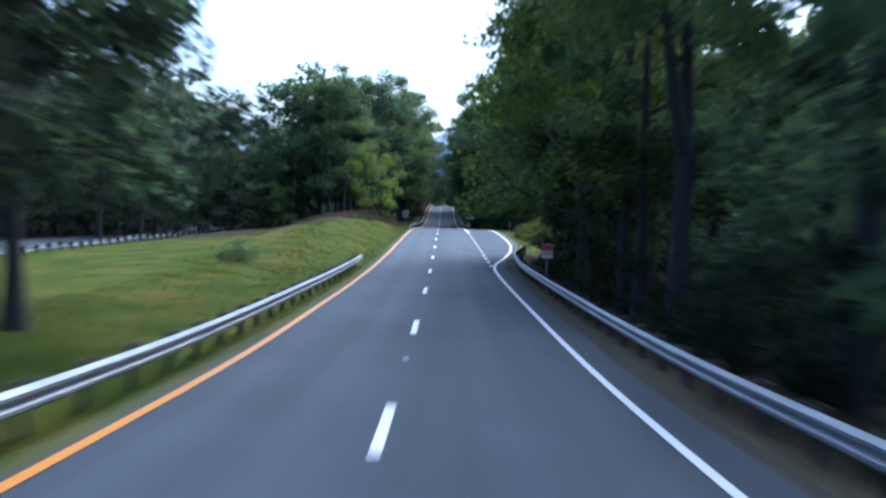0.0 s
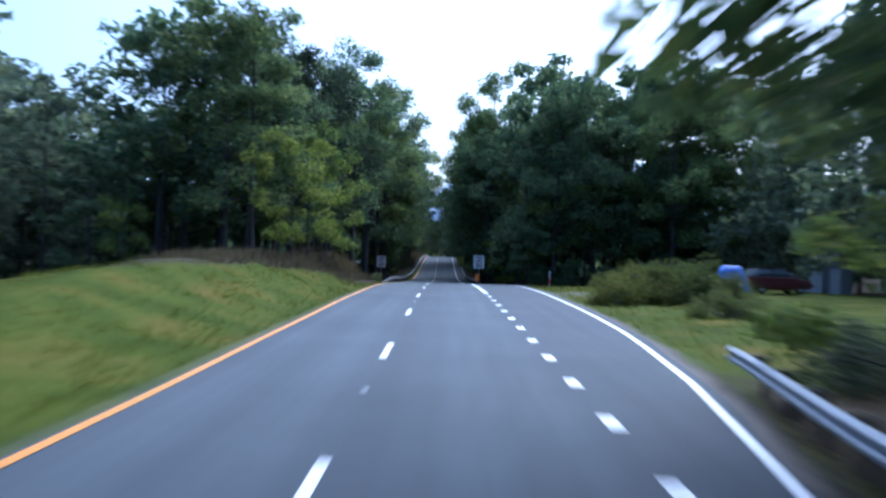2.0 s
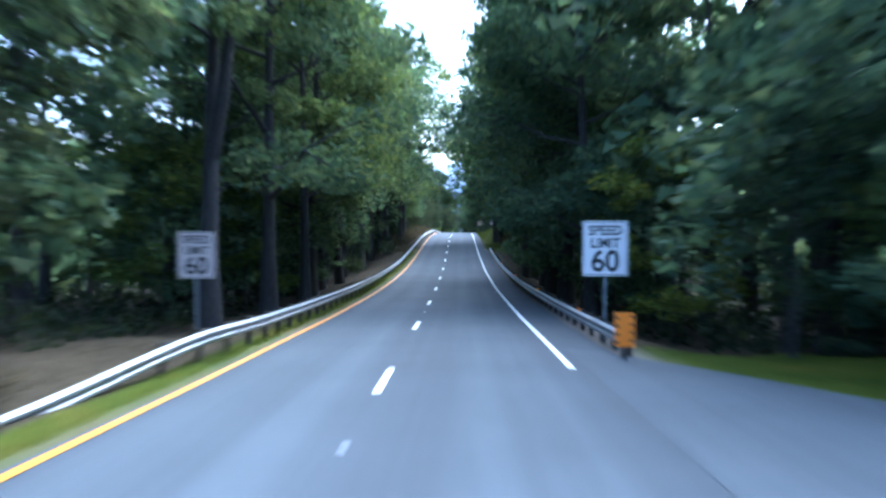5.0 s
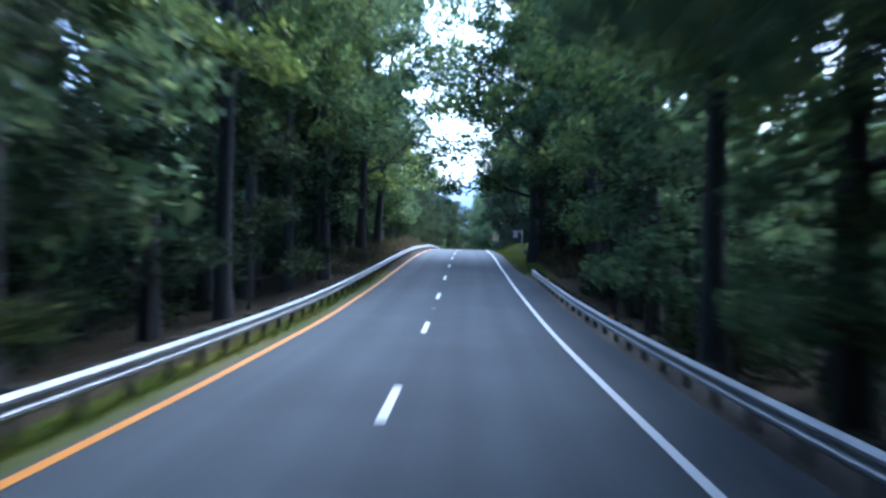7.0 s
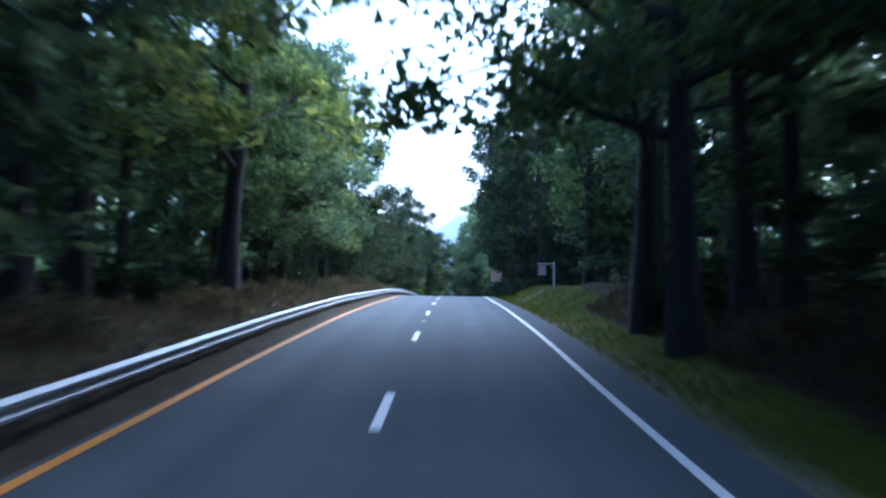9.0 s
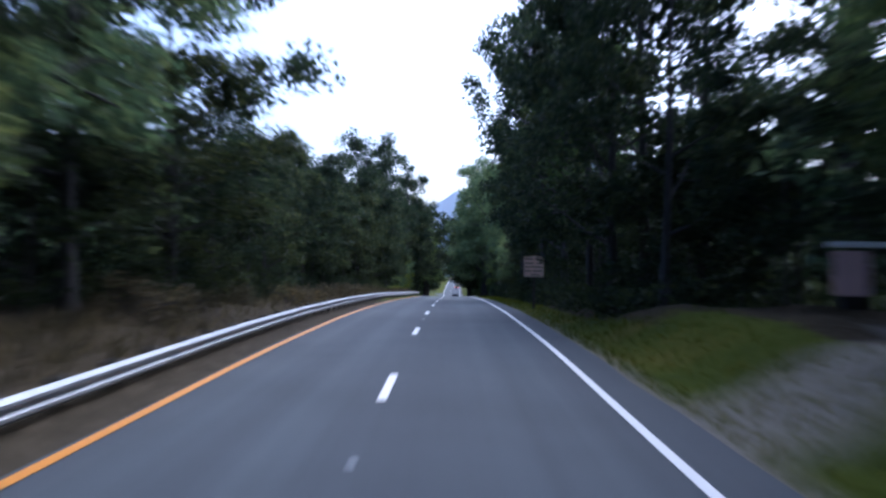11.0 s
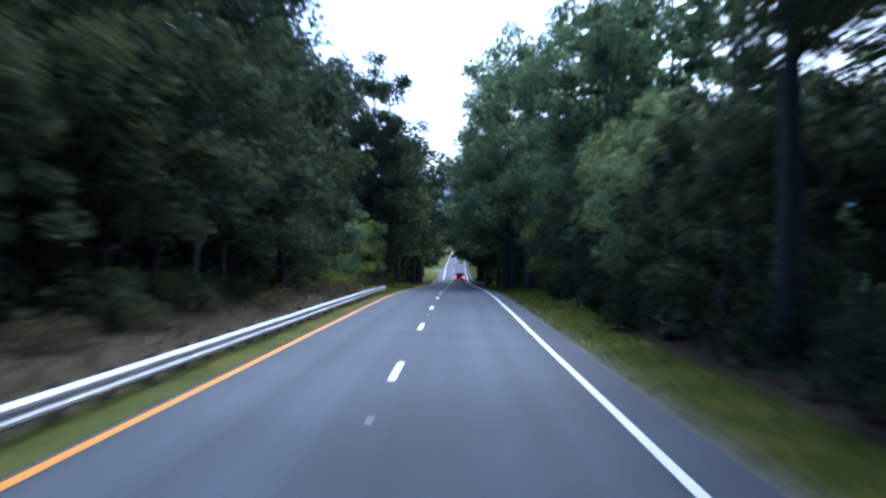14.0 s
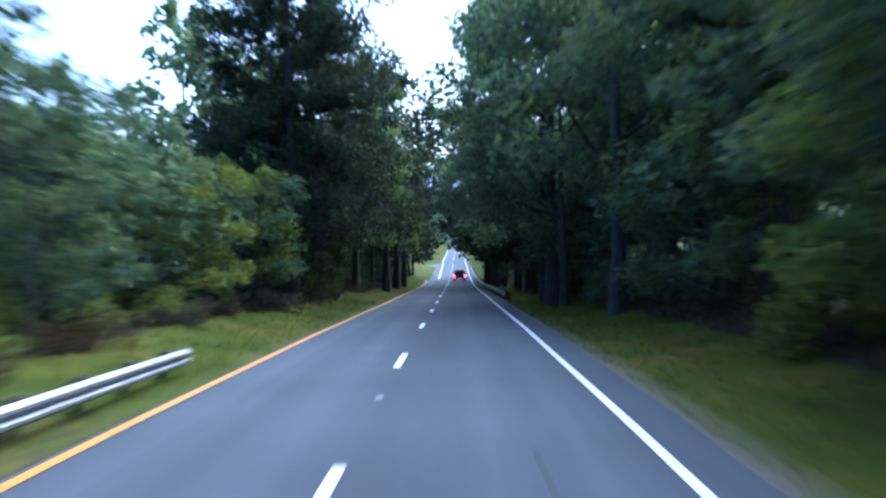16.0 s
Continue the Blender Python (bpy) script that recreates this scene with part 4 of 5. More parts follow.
def row(side, s0, s1, step, front, spread, kinds, lo=0.85, hi=1.15, behind=False):
    """A loose line of trees, front(s) metres from the road's centre."""
    dice = random.Random(int(s0 * 31 + s1 * 17 + step * 101 + 500 * side + float(front(s0)) * 13))
    s = s0 + dice.random() * step
    while s < s1:
        x = side * (front(s) + dice.random() * spread)
        if 262 < s < 304 and 0 < x < 11:
            x += 3.2
        low = low_part(s, behind) if side < 0 else low_right(s, behind)
        if behind and 150 < s < 262 and abs(x) > 12 and kinds[0] != "sapling" and dice.random() < (0.55 if side < 0 else 0.6):
            s += step
            continue
        if behind and side > 0 and 244 < s < 292 and kinds[0] != "sapling" and dice.random() < 0.6:
            s += step
            continue
        if s > 290 and low < 0.95:
            pick = "maple" if kinds[0] not in ("sapling", "brush", "shrub") else dice.choice(kinds)
            k = low * 1.12 if pick == "maple" else 0.9
            (plant_behind if behind else plant)(pick, s, x, dice.uniform(0.85, 1.1) * k, dice.uniform(0.9, 1.1))
            s += step * dice.uniform(0.6, 1.0)
            continue
        (plant_behind if behind else plant)(dice.choice(kinds), s, x, dice.uniform(lo, hi), dice.uniform(0.9, 1.12))
        s += step * dice.uniform(0.7, 1.3)


random.seed(11)
# right: close woods before the turning bay
row(1, -8, 8, 5.0, lambda s: 8.6, 2.2, ("poplar", "oak"))
row(1, 46, 63, 7.0, lambda s: 8.8, 2.2, ("poplar", "poplar", "maple"))
row(1, 30, 66, 9.0, lambda s: 14.0, 4.0, ("poplar", "maple"), behind=True)
row(1, 36, 74, 8.0, lambda s: 20, 6.0, ("maple",), behind=True)
row(1, 5, 64, 3.0, lambda s: 10.0, 6.0, ("sapling",), 0.8, 1.2, True)
row(1, 82, 140, 2.5, lambda s: 30.0, 6.0, ("sapling",), 0.8, 1.2, True)
for k in range(14):
    plant_behind("sapling", 147 + random.random() * 8, 10 + 2.2 * k, random.uniform(0.8, 1.2), 1.0)
for s, x in ((59, 12.0), (63, 13.2), (61, 16.0)):
    plant_behind("oak", s, x, 1.0, 1.0)
row(1, 0, 60, 4.0, lambda s: 7.7, 1.8, ("sapling", "shrub", "shrub"))
row(1, 264, 352, 2.6, lambda s: 17, 14.0, ("sapling",), 0.9, 1.3, True)
plant("poplar", 36, 8.6, 0.9, 0.95, "slender tree leaning its light crown over the road", leaf=LEAF_LIGHT)
plant("oak", 40, 7.6, 0.92, 1.0, "oak with yellow-green leaves hanging over the guardrail", leaf=LEAF_LIGHT)
for s in (51, 58):
    plant("oak", s, 9.4, 1.0, 1.0, "oak leaning its crown over the road", leaf=LEAF_MID)
plant("low_oak", 59.0, 11.6, 0.95, 1.1, "dense dark tree at the corner of the woods")
plant("low_oak", 63.0, 13.4, 0.95, 1.2, "dense dark tree at the corner of the woods")
plant("poplar", 31.8, 8.3, 0.85, 1.0, which=1)
plant("forked", 27.0, 8.5, 0.9, 1.0)
plant("poplar", 17.2, 9.6, 1.15, 1.0, which=0)
plant("poplar", 23.5, 11.4, 0.9, 1.0, leaf=LEAF_MID)
# left: the tree by the first guardrail, then the woods over the opposite carriageway
plant("low_oak", 20.5, -9.9, 0.9, 1.1, leaf=LEAF_SHADED)
plant("low_oak", 17.0, -12.4, 1.0, 1.15, leaf=LEAF_SHADED)
plant("low_oak", 25.0, -13.2, 1.0, 1.15)
row(-1, 0, 200, 5.0, lambda s: 45, 6.0, ("oak", "maple", "oak"), 0.92, 1.1, True)
row(-1, 0, 200, 3.2, lambda s: 42.5, 4.0, ("sapling",), 0.8, 1.2, True)
row(-1, 10, 200, 6.0, lambda s: 53, 8.0, ("oak", "oak"), 1.0, 1.2, True)
row(-1, 10, 220, 6.0, lambda s: 64, 8.0, ("oak", "poplar"), 1.15, 1.35, True)
row(-1, 88, 170, 4.6, lambda s: 33 - 0.05 * (s - 90), 8.0, ("oak", "maple", "oak"), 0.84, 1.0, True)
# left: the clump behind the grass mound
row(-1, 112, 146, 4.5, lambda s: 12.0, 3.5, ("oak", "oak", "maple"), 0.82, 0.96)
row(-1, 114, 150, 4.5, lambda s: 17.0, 7.0, ("oak", "oak", "maple"), 0.82, 0.98, True)
row(-1, 108, 150, 4.0, lambda s: 23.0, 8.0, ("maple", "maple", "oak"), 0.7, 0.88, True)
plant("poplar", 116, -18.8, 0.88, 0.92)
plant("poplar", 113, -13.0, 0.78, 0.95)
plant("sapling", 106, -8.6, 1.05, 1.1, "light green young tree on the grass mound", 0)
plant("sapling", 117, -9.4, 1.2, 1.15, "light green young tree beside taller woods", 0)
plant("sapling", 119, -8.2, 1.1, 1.0, "light green young tree beside taller woods", 0)
plant("sapling", 107, -20, 0.75, 1.0, "light green young tree on the grass mound", 0)
plant("shrub", 50.2, -11.5, 0.75, 0.75, "low dark green shrub alone in the meadow", 1)
# right: the clearing with its shrubs, and the woods behind the side road
plant("sapling", 66.5, 9.5, 0.9, 1.05, "yellow-green young tree at the wood's edge", 0)
plant("shrub", 65.0, 9.8, 0.9, 1.1, "yellow-green shrub at the wood's edge", 0)
for s, x, k, h in ((94, 10.3, 1.1, 0.85), (96, 11.6, 1.2, 0.95), (97.5, 13.4, 1.35, 1.0), (98, 15.2, 1.35, 1.0), (99, 16.9, 1.05, 0.95), (96.5, 12.6, 1.1, 1.0), (87, 13.4, 0.98, 0.66)):
    plant("bush", s, x, k, h)
row(1, 84, 135, 5.0, lambda s: 33, 6.0, ("oak", "maple", "maple"), 0.9, 1.15, True)
row(1, 82, 140, 6.0, lambda s: 42, 7.0, ("oak", "poplar"), 1.0, 1.3, True)
for k in range(12):
    plant(("oak", "maple", "oak")[k % 3], 144 + random.random() * 7, 13 + k * 2.6 + random.random(), random.uniform(0.9, 1.15), 1.0, leaf=(LEAF, LEAF_MID)[k % 2])
for k in range(14):
    plant_behind(("poplar", "oak")[k % 2], 155 + random.random() * 9, 13 + k * 2.6 + random.random(), random.uniform(1.05, 1.3), 1.0)
for k in range(12):
    plant(("sapling", "shrub", "shrub")[k % 3], 143 + random.random() * 3, 10.5 + k * 2.2, random.uniform(0.8, 1.1), 1.0, which=1)
# both sides: the woods along the road
for side, first in ((1, 153), (-1, 147)):
    edge = (lambda s: 8.4 + 2.4 * smooth(380, 405, s)) if side > 0 else (lambda s: 8.2)
    row(side, 166 if side > 0 else 186, 200, 5.5, lambda s: 7.9, 2.0, ("poplar", "oak", "oak"), 1.0, 1.2)
    if side > 0:
        row(1, 200, 268, 6.5, edge, 2.2, ("poplar",), 0.95, 1.15)
        row(1, 268, 305, 6.5, edge, 2.0, ("poplar", "oak", "maple"), 0.95, 1.15)
    else:
        row(-1, 200, 264, 5.5, edge, 3.0, ("poplar",), 0.9, 1.1)
        row(-1, 264, 305, 6.0, edge, 2.0, ("oak", "maple", "oak"), 0.68, 0.8)
    for s in ((206, 229) if side > 0 else (214,)):
        plant("poplar", s, 8.6 * side, 1.12, 1.0, "tall bare-trunked tree with its crown high over the road", leaf=LEAF_MID)
    plant("oak", 259 - 2 * side, 7.4 * side, 1.34, 0.97, "oak arching its crown over the road")
    for s in ((192,) if side > 0 else (184,)):
        plant("oak", s, 8.4 * side, 1.1, 1.15, "large oak reaching out over the road", leaf=LEAF_MID)
    row(side, 153 if side > 0 else 168, 480, 3.2, lambda s: 10.0, 6.0, ("sapling",), 0.7, 1.15, True)
    row(side, 450, 566, 3.0, lambda s: 8.8, 5.0, ("sapling",), 0.8, 1.2, True)
    row(side, 198, 264, 2.6, lambda s: 15.5, 7.0, ("sapling",), 0.9, 1.3, True)
    if side > 0:
        row(1, 305, 440, 6.5, edge, 2.2, ("oak", "maple", "pine", "poplar"), 0.9, 1.1)
    else:
        row(-1, 305, 340, 6.0, lambda s: 8.8, 2.2, ("maple", "maple", "pine"), 0.85, 1.05)
        row(-1, 340, 416, 5.0, lambda s: 9.3, 2.0, ("maple", "oak", "pine"), 0.85, 1.0)
        row(-1, 410, 438, 2.4, lambda s: 9.2, 3.0, ("sapling", "sapling", "shrub"), 0.8, 1.1)
        row(-1, 439, 452, 4.2, lambda s: 8.0, 2.5, ("oak", "oak", "poplar"), 0.78, 0.92)
    row(side, 440 if side > 0 else 450, 560, 7.0, lambda s: 6.8, 1.8, ("oak", "maple", "oak"), *((1.05, 1.25) if side > 0 else (0.85, 1.0)))
    for s in (478, 491, 505):
        plant("oak", s + 3 * side, 5.5 * side, 1.08, 0.95, "dark oak arching its crown over the road", leaf=LEAF_SHADED)
    row(side, 560, 700, 8.0, lambda s: edge(s) + (28 * smooth(560, 590, s) * (1 - smooth(660, 680, s)) if side < 0 else 1.0), 4.0, ("oak", "maple", "poplar"), behind=True)
    row(side, first, 480, 5.5, lambda s: 13.0 + (2.5 * smooth(330, 350, s) if side < 0 else 0), 4.0, ("oak", "poplar", "maple") if side > 0 else ("oak", "maple", "maple"), 0.85, 1.12, True)
    row(side, first, 480, 6.0, lambda s: 20.0, 6.0, ("oak", "maple", "poplar"), 0.9, 1.1, True)
    row(side, 480, 720, 9.0, lambda s: 14.0 + (28 * smooth(560, 590, s) if side < 0 else 0), 7.0, ("oak", "poplar"), behind=True)
    row(side, 157 if side > 0 else 187, 300, 8.0, lambda s: 8.2, 2.2, ("sapling", "shrub", "sapling"))
    row(side, 300, 470, 5.5, lambda s: 7.8 + 1.6 * smooth(395, 420, s) * (side > 0), 2.0, ("sapling", "shrub", "shrub"))
    row(side, 700, 930, 10.0, lambda s: 8.5, 8.0, ("oak", "maple"), behind=True)
for s, x, k in ((140, -12.6, 1.0), (128, -15.0, 0.98), (119, -17.0, 0.92), (134, -13.0, 0.98)):
    plant("oak", s, x, k, 1.0, "tall dark oak behind the grass mound", leaf=LEAF_SHADED if k > 0.97 else LEAF)
for s, x, k in ((172, -8.4, 1.2),):
    plant("oak", s, x, k, 1.1, "tall dark oak behind the guardrail", leaf=LEAF)
plant("shrub", 136.0, -5.6, 0.36, 1.05, "small green shrub on the dry bank", 1)
plant("brush", 140.2, -6.0, 0.75, 1.1, "reddish-brown dead brush at the rail's end")
plant("brush", 142.0, -6.4, 0.7, 1.0, "reddish-brown dead brush at the rail's end")
row(1, 236, 264, 2.6, lambda s: 8.6, 2.5, ("brush",), 0.8, 1.2)
row(1, 415, 470, 3.0, lambda s: 9.5, 2.0, ("brush",), 0.8, 1.3)
row(-1, 118, 142, 2.2, lambda s: 7.2, 4.0, ("brush",), 0.8, 1.2)
row(-1, 232, 470, 7.0, lambda s: 6.2, 1.6, ("brush",), 0.7, 1.1)


plant("forked", 164.5, -9.2, 1.12, 1.0)
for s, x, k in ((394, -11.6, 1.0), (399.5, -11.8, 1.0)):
    plant("oak", s, x, k, 1.05, leaf=LEAF_SHADED)
plant("oak", 250.5, 6.9, 1.22, 1.0, "oak arching its crown over the road", leaf=LEAF_MID)
plant("oak", 231, -7.4, 1.1, 1.0, "oak arching its crown over the road", leaf=LEAF)
plant("oak", 241, -6.4, 1.24, 1.0, "oak arching its crown over the road", leaf=LEAF)
for s, x, k in ((56.0, 10.6, 1.0), (60.5, 10.2, 1.05), (65.0, 11.6, 1.0)):
    plant("oak", s, x, k, 1.05, "dense dark oak at the corner of the woods", leaf=LEAF)
for s, x, k in ((69.5, 10.4, 0.9), (71.5, 11.6, 0.95), (67.5, 12.0, 1.1), (73.5, 12.8, 0.8)):
    plant("shrub", s, x, k, 0.6, "low dark shrub behind the guardrail's end", 1, LEAF_SHADED)
plant("low_oak", 400.5, -10.2, 0.8, 1.1, "dense dark low-branched tree over the guardrail", leaf=LEAF_SHADED)
plant("poplar", 182, 8.2, 1.1, 1.2)
plant("forked", 186.5, 7.9, 1.05, 1.0, "fork-trunked tree hanging its light crown over the road", leaf=LEAF_MID)
for s, x, k, w in ((166, 8.3, 0.8, 0), (173.5, 9.2, 1.15, 0), (181, 8.6, 1.0, 1), (188, 9.4, 1.3, 0), (196, 8.4, 1.1, 0), (204, 8.8, 1.2, 1), (213, 8.3, 1.1, 0), (222, 8.7, 1.2, 0)):
    plant("sapling", s, x, k, 1.1, "young light green tree behind the guardrail", w, LEAF)
for s, x, k in ((147, -9.2, 1.1), (154, -13.4, 1.05), (173, -11.6, 1.05), (179, -10.2, 1.05), (186, -8.6, 1.1), (177, -14.5, 1.0)):
    plant("poplar", s, x, k, 1.0)
for s, x in ((272, -9.4), (281, -10.2), (291, -10.0)):
    plant("poplar", s, x, 0.62, 1.0)
plant("oak", 314.5, 12.8, 1.1, 1.05)
for s, x in ((446, 7.4), (431, 8.6)):
    plant("oak", s, x, 1.2, 1.05, "tall oak reaching towards the road", leaf=LEAF)
plant("poplar", 365, 8.6, 1.1, 1.0, "tall tree hanging its high crown towards the road", leaf=LEAF_SHADED)
plant("oak", 320, 11.4, 1.05, 1.05)
plant("oak", 167, -18.6, 1.2, 1.0, "stout grey-trunked tree standing back from the guardrail", 0)
plant("oak", 151.5, -12.6, 0.85, 1.0, "dark oak overhanging the bare ground behind the guardrail", 1, leaf=LEAF_SHADED)
for s, x, k, w in ((171, -13.5, 1.25, 0), (174, -17, 1.35, 1), (178, -20, 1.4, 0), (182, -14.5, 1.3, 0), (176, -10.6, 1.0, 0), (184, -9.2, 1.05, 1), (190, -12, 1.3, 0), (194, -9, 1.1, 0)):
    plant("sapling", s, x, k, 1.0, "young light green tree under the taller trees", w)
for s, x, k in ((177.4, 7.7, 1.1), (200.7, 7.2, 1.05), (227.4, -8.9, 1.15), (236, -8.9, 0.9), (239, -10.9, 0.9), (230, 9.4, 0.9), (250, 9.3, 0.95), (258.7, 8.0, 1.0), (284, 9.9, 1.05), (345, 8.9, 1.0), (178, -7.6, 1.0), (350.5, 9.3, 0.95), (440, -7.9, 0.95), (443, -9.2, 1.0)):
    plant("poplar", s, x, k, 1.0)
for k in range(9):
    plant_behind(("oak", "poplar")[k % 2], 166 + random.random() * 10, 12.5 + k * 3.6, random.uniform(1.15, 1.3), 1.0)


def woods_behind():
    """All trees behind the front ones, joined."""
    groups = [join(BEHIND[k]) for k in ("wood", "leaf", "pale", "dark")]
    faces, n = [], 0
    for a, b in groups:
        faces += (b + n).tolist()
        n += len(a)
    me = mesh_of("woods_behind", np.concatenate([a for a, b in groups]), faces, BARK)
    for leaf in (LEAF, LEAF_HAZED, LEAF_SHADED):
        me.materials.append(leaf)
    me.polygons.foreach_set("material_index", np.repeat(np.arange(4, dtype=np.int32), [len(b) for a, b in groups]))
    tagged(new("woods_behind", me), "dark green trees standing deeper in the roadside woods", "woods", kind="stuff")


woods_behind()


def far_woods():
    """The depth of the woods: a thick band of foliage behind the trees that can be told apart."""
    rng = np.random.default_rng(5)
    cen = []
    for side, s0, s1, x0 in ((1, -20, 80, 27), (1, 80, 150, 50), (1, 150, 720, 27), (-1, -20, 190, 68), (-1, 150, 560, 27), (-1, 660, 720, 30)):
        n = int((s1 - s0) * 3.2)
        s = rng.uniform(s0, s1, n)
        x = side * (x0 + rng.uniform(0, 9, n))
        z = road_z(s) - 0.5 + rng.random(n) ** 1.25 * (15 + 4 * np.sin(s * 0.21) + 3 * np.sin(s * 0.57))
        share = np.array([(low_part(q, True) if side < 0 else low_right(q)) ** 1.5 if q > 290 else (0.42 if 150 < q < 290 else 0.55 if side > 0 and q < 60 else 1.0) for q in s])
        z = road_z(s) + (z - road_z(s)) * share
        cen.append(np.stack([x, s, z], 1))
        n = int((s1 - s0) * 2.2)
        s = rng.uniform(s0, s1, n)
        cen.append(np.stack([side * (x0 + rng.uniform(2, 11, n)), s, road_z(s) + rng.random(n) * 5 - 0.5], 1))
    s = rng.uniform(925, 950, 260)
    cen.append(np.stack([rng.uniform(-40, 50, 260), s, 0.5 + rng.random(260) * 16], 1))
    c = np.concatenate(cen)
    v, f = leaves(rng, c, np.full(len(c), 2.6), 9, 1.9, 0.8)
    tagged(new("far_woods", mesh_of("far_woods", v, f, LEAF)), "dense dark green foliage filling the depth of the woods", "woods", kind="stuff")


far_woods()


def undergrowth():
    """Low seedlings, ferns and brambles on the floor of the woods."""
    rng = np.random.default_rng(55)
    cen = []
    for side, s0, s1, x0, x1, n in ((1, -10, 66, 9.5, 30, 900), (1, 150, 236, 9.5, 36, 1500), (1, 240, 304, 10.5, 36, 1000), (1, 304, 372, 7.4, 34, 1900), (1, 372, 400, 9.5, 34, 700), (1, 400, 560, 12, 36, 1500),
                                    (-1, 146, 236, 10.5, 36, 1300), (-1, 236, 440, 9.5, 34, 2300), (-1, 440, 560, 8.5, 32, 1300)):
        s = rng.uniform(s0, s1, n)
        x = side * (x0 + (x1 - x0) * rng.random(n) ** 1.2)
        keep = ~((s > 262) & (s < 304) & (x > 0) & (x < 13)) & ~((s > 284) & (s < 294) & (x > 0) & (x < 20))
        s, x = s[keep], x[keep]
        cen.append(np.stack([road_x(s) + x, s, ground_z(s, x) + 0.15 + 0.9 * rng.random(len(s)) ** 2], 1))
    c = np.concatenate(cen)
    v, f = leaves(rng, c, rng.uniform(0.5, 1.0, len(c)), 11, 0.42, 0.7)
    # Darkened leaf: the gloom under the trees is painted into the plants
    tagged(new("undergrowth", mesh_of("undergrowth", v, f, LEAF_SHADED)), "low green seedlings and brambles on the woodland floor", "undergrowth", kind="stuff")


undergrowth()


def outer_woods():
    """The roof of leaves of the woods that go on to both sides."""
    rng = np.random.default_rng(56)
    cen = []
    for side, s0, s1, x0 in ((1, -60, 80, 36), (1, 80, 150, 58), (1, 150, 720, 36), (-1, -60, 200, 78), (-1, 200, 555, 36), (-1, 665, 720, 38)):
        n = int((s1 - s0) * (150 - x0) / 40)
        s, x = rng.uniform(s0, s1, n), side * rng.uniform(x0, 150, n)
        m = int((s1 - s0) * 2.6)
        sl, xl = rng.uniform(s0, s1, m), side * (x0 + rng.uniform(0, 14, m))
        cen.append(np.stack([road_x(sl) + xl, sl, ground_z(sl, xl) + rng.random(m) * 6], 1))
        share = np.array([0.55 if q > 290 else 0.8 for q in s])
        cen.append(np.stack([road_x(s) + x, s, ground_z(s, x) + share * (6 + 7 * rng.random(n) + 2 * np.sin(s * 0.19) * np.sin(x * 0.23))], 1))
    c = np.concatenate(cen)
    v, f = leaves(rng, c, np.full(len(c), 4.2), 13, 3.4, 0.6)
    tagged(new("outer_woods", mesh_of("outer_woods", v, f, LEAF)), "wide green canopy of the woods away from the road", "woods", kind="stuff")


outer_woods()


def grass_blades():
    """Blades and tufts on the verges that the road passes closely."""
    rng = np.random.default_rng(8)
    chunks = []
    for s0, s1, x0, x1, n in ((5, 140, -13, -3.95, 26000), (138, 240, -5.6, -3.95, 5000), (400, 450, -8, -3.95, 5000), (70, 128, 7.6, 16, 9000), (230, 400, 4.6, 7.6, 17000), (400, 470, 4.6, 10, 9000),
                              (266, 304, 5, 10, 4000)):
        s, x = rng.uniform(s0, s1, n), rng.uniform(x0, x1, n)
        keep = grass_share(s, x) > rng.random(n) * 0.9 + 0.05
        s, x = s[keep], x[keep]
        p = np.stack([road_x(s) + x, s, ground_z(s, x) - 0.01], 1)
        h = rng.uniform(0.06, 0.2, len(s)) * (1 + 0.8 * (rng.random(len(s)) > 0.93))
        a = rng.random(len(s)) * 6.28
        wd = np.stack([np.cos(a), np.sin(a), 0 * a], 1) * (0.012 + 0.03 * h)[:, None]
        tip = p + np.stack([rng.normal(0, 0.35, len(s)) * h, rng.normal(0, 0.35, len(s)) * h, h], 1)
        chunks.append((np.stack([p - wd, p + wd, tip], 1).reshape(-1, 3), np.arange(3 * len(s)).reshape(-1, 3)))
    # taller weeds in patches over the mound
    s, x = rng.uniform(40, 138, 15000), rng.uniform(-17, -4.6, 15000)
    keep = (np.sin(s * 0.31 + x * 0.4) * np.sin(x * 0.83 - s * 0.17) + 0.5 * np.sin(s * 0.9 + x * 1.7) > 0.25) & (grass_share(s, x) > 0.3)
    s, x = s[keep], x[keep]
    p = np.stack([road_x(s) + x, s, ground_z(s, x) - 0.01], 1)
    h = rng.uniform(0.1, 0.26, len(s))
    a = rng.random(len(s)) * 6.28
    wd = np.stack([np.cos(a), np.sin(a), 0 * a], 1) * (0.02 + 0.03 * h)[:, None]
    tip = p + np.stack([rng.normal(0, 0.35, len(s)) * h, rng.normal(0, 0.35, len(s)) * h, h], 1)
    chunks.append((np.stack([p - wd, p + wd, tip], 1).reshape(-1, 3), np.arange(3 * len(s)).reshape(-1, 3)))
    v, f = join(chunks)
    tagged(new("grass", mesh_of("grass", v, f, BLADE)), "short green and yellowing verge grass", "grass", kind="stuff")


grass_blades()


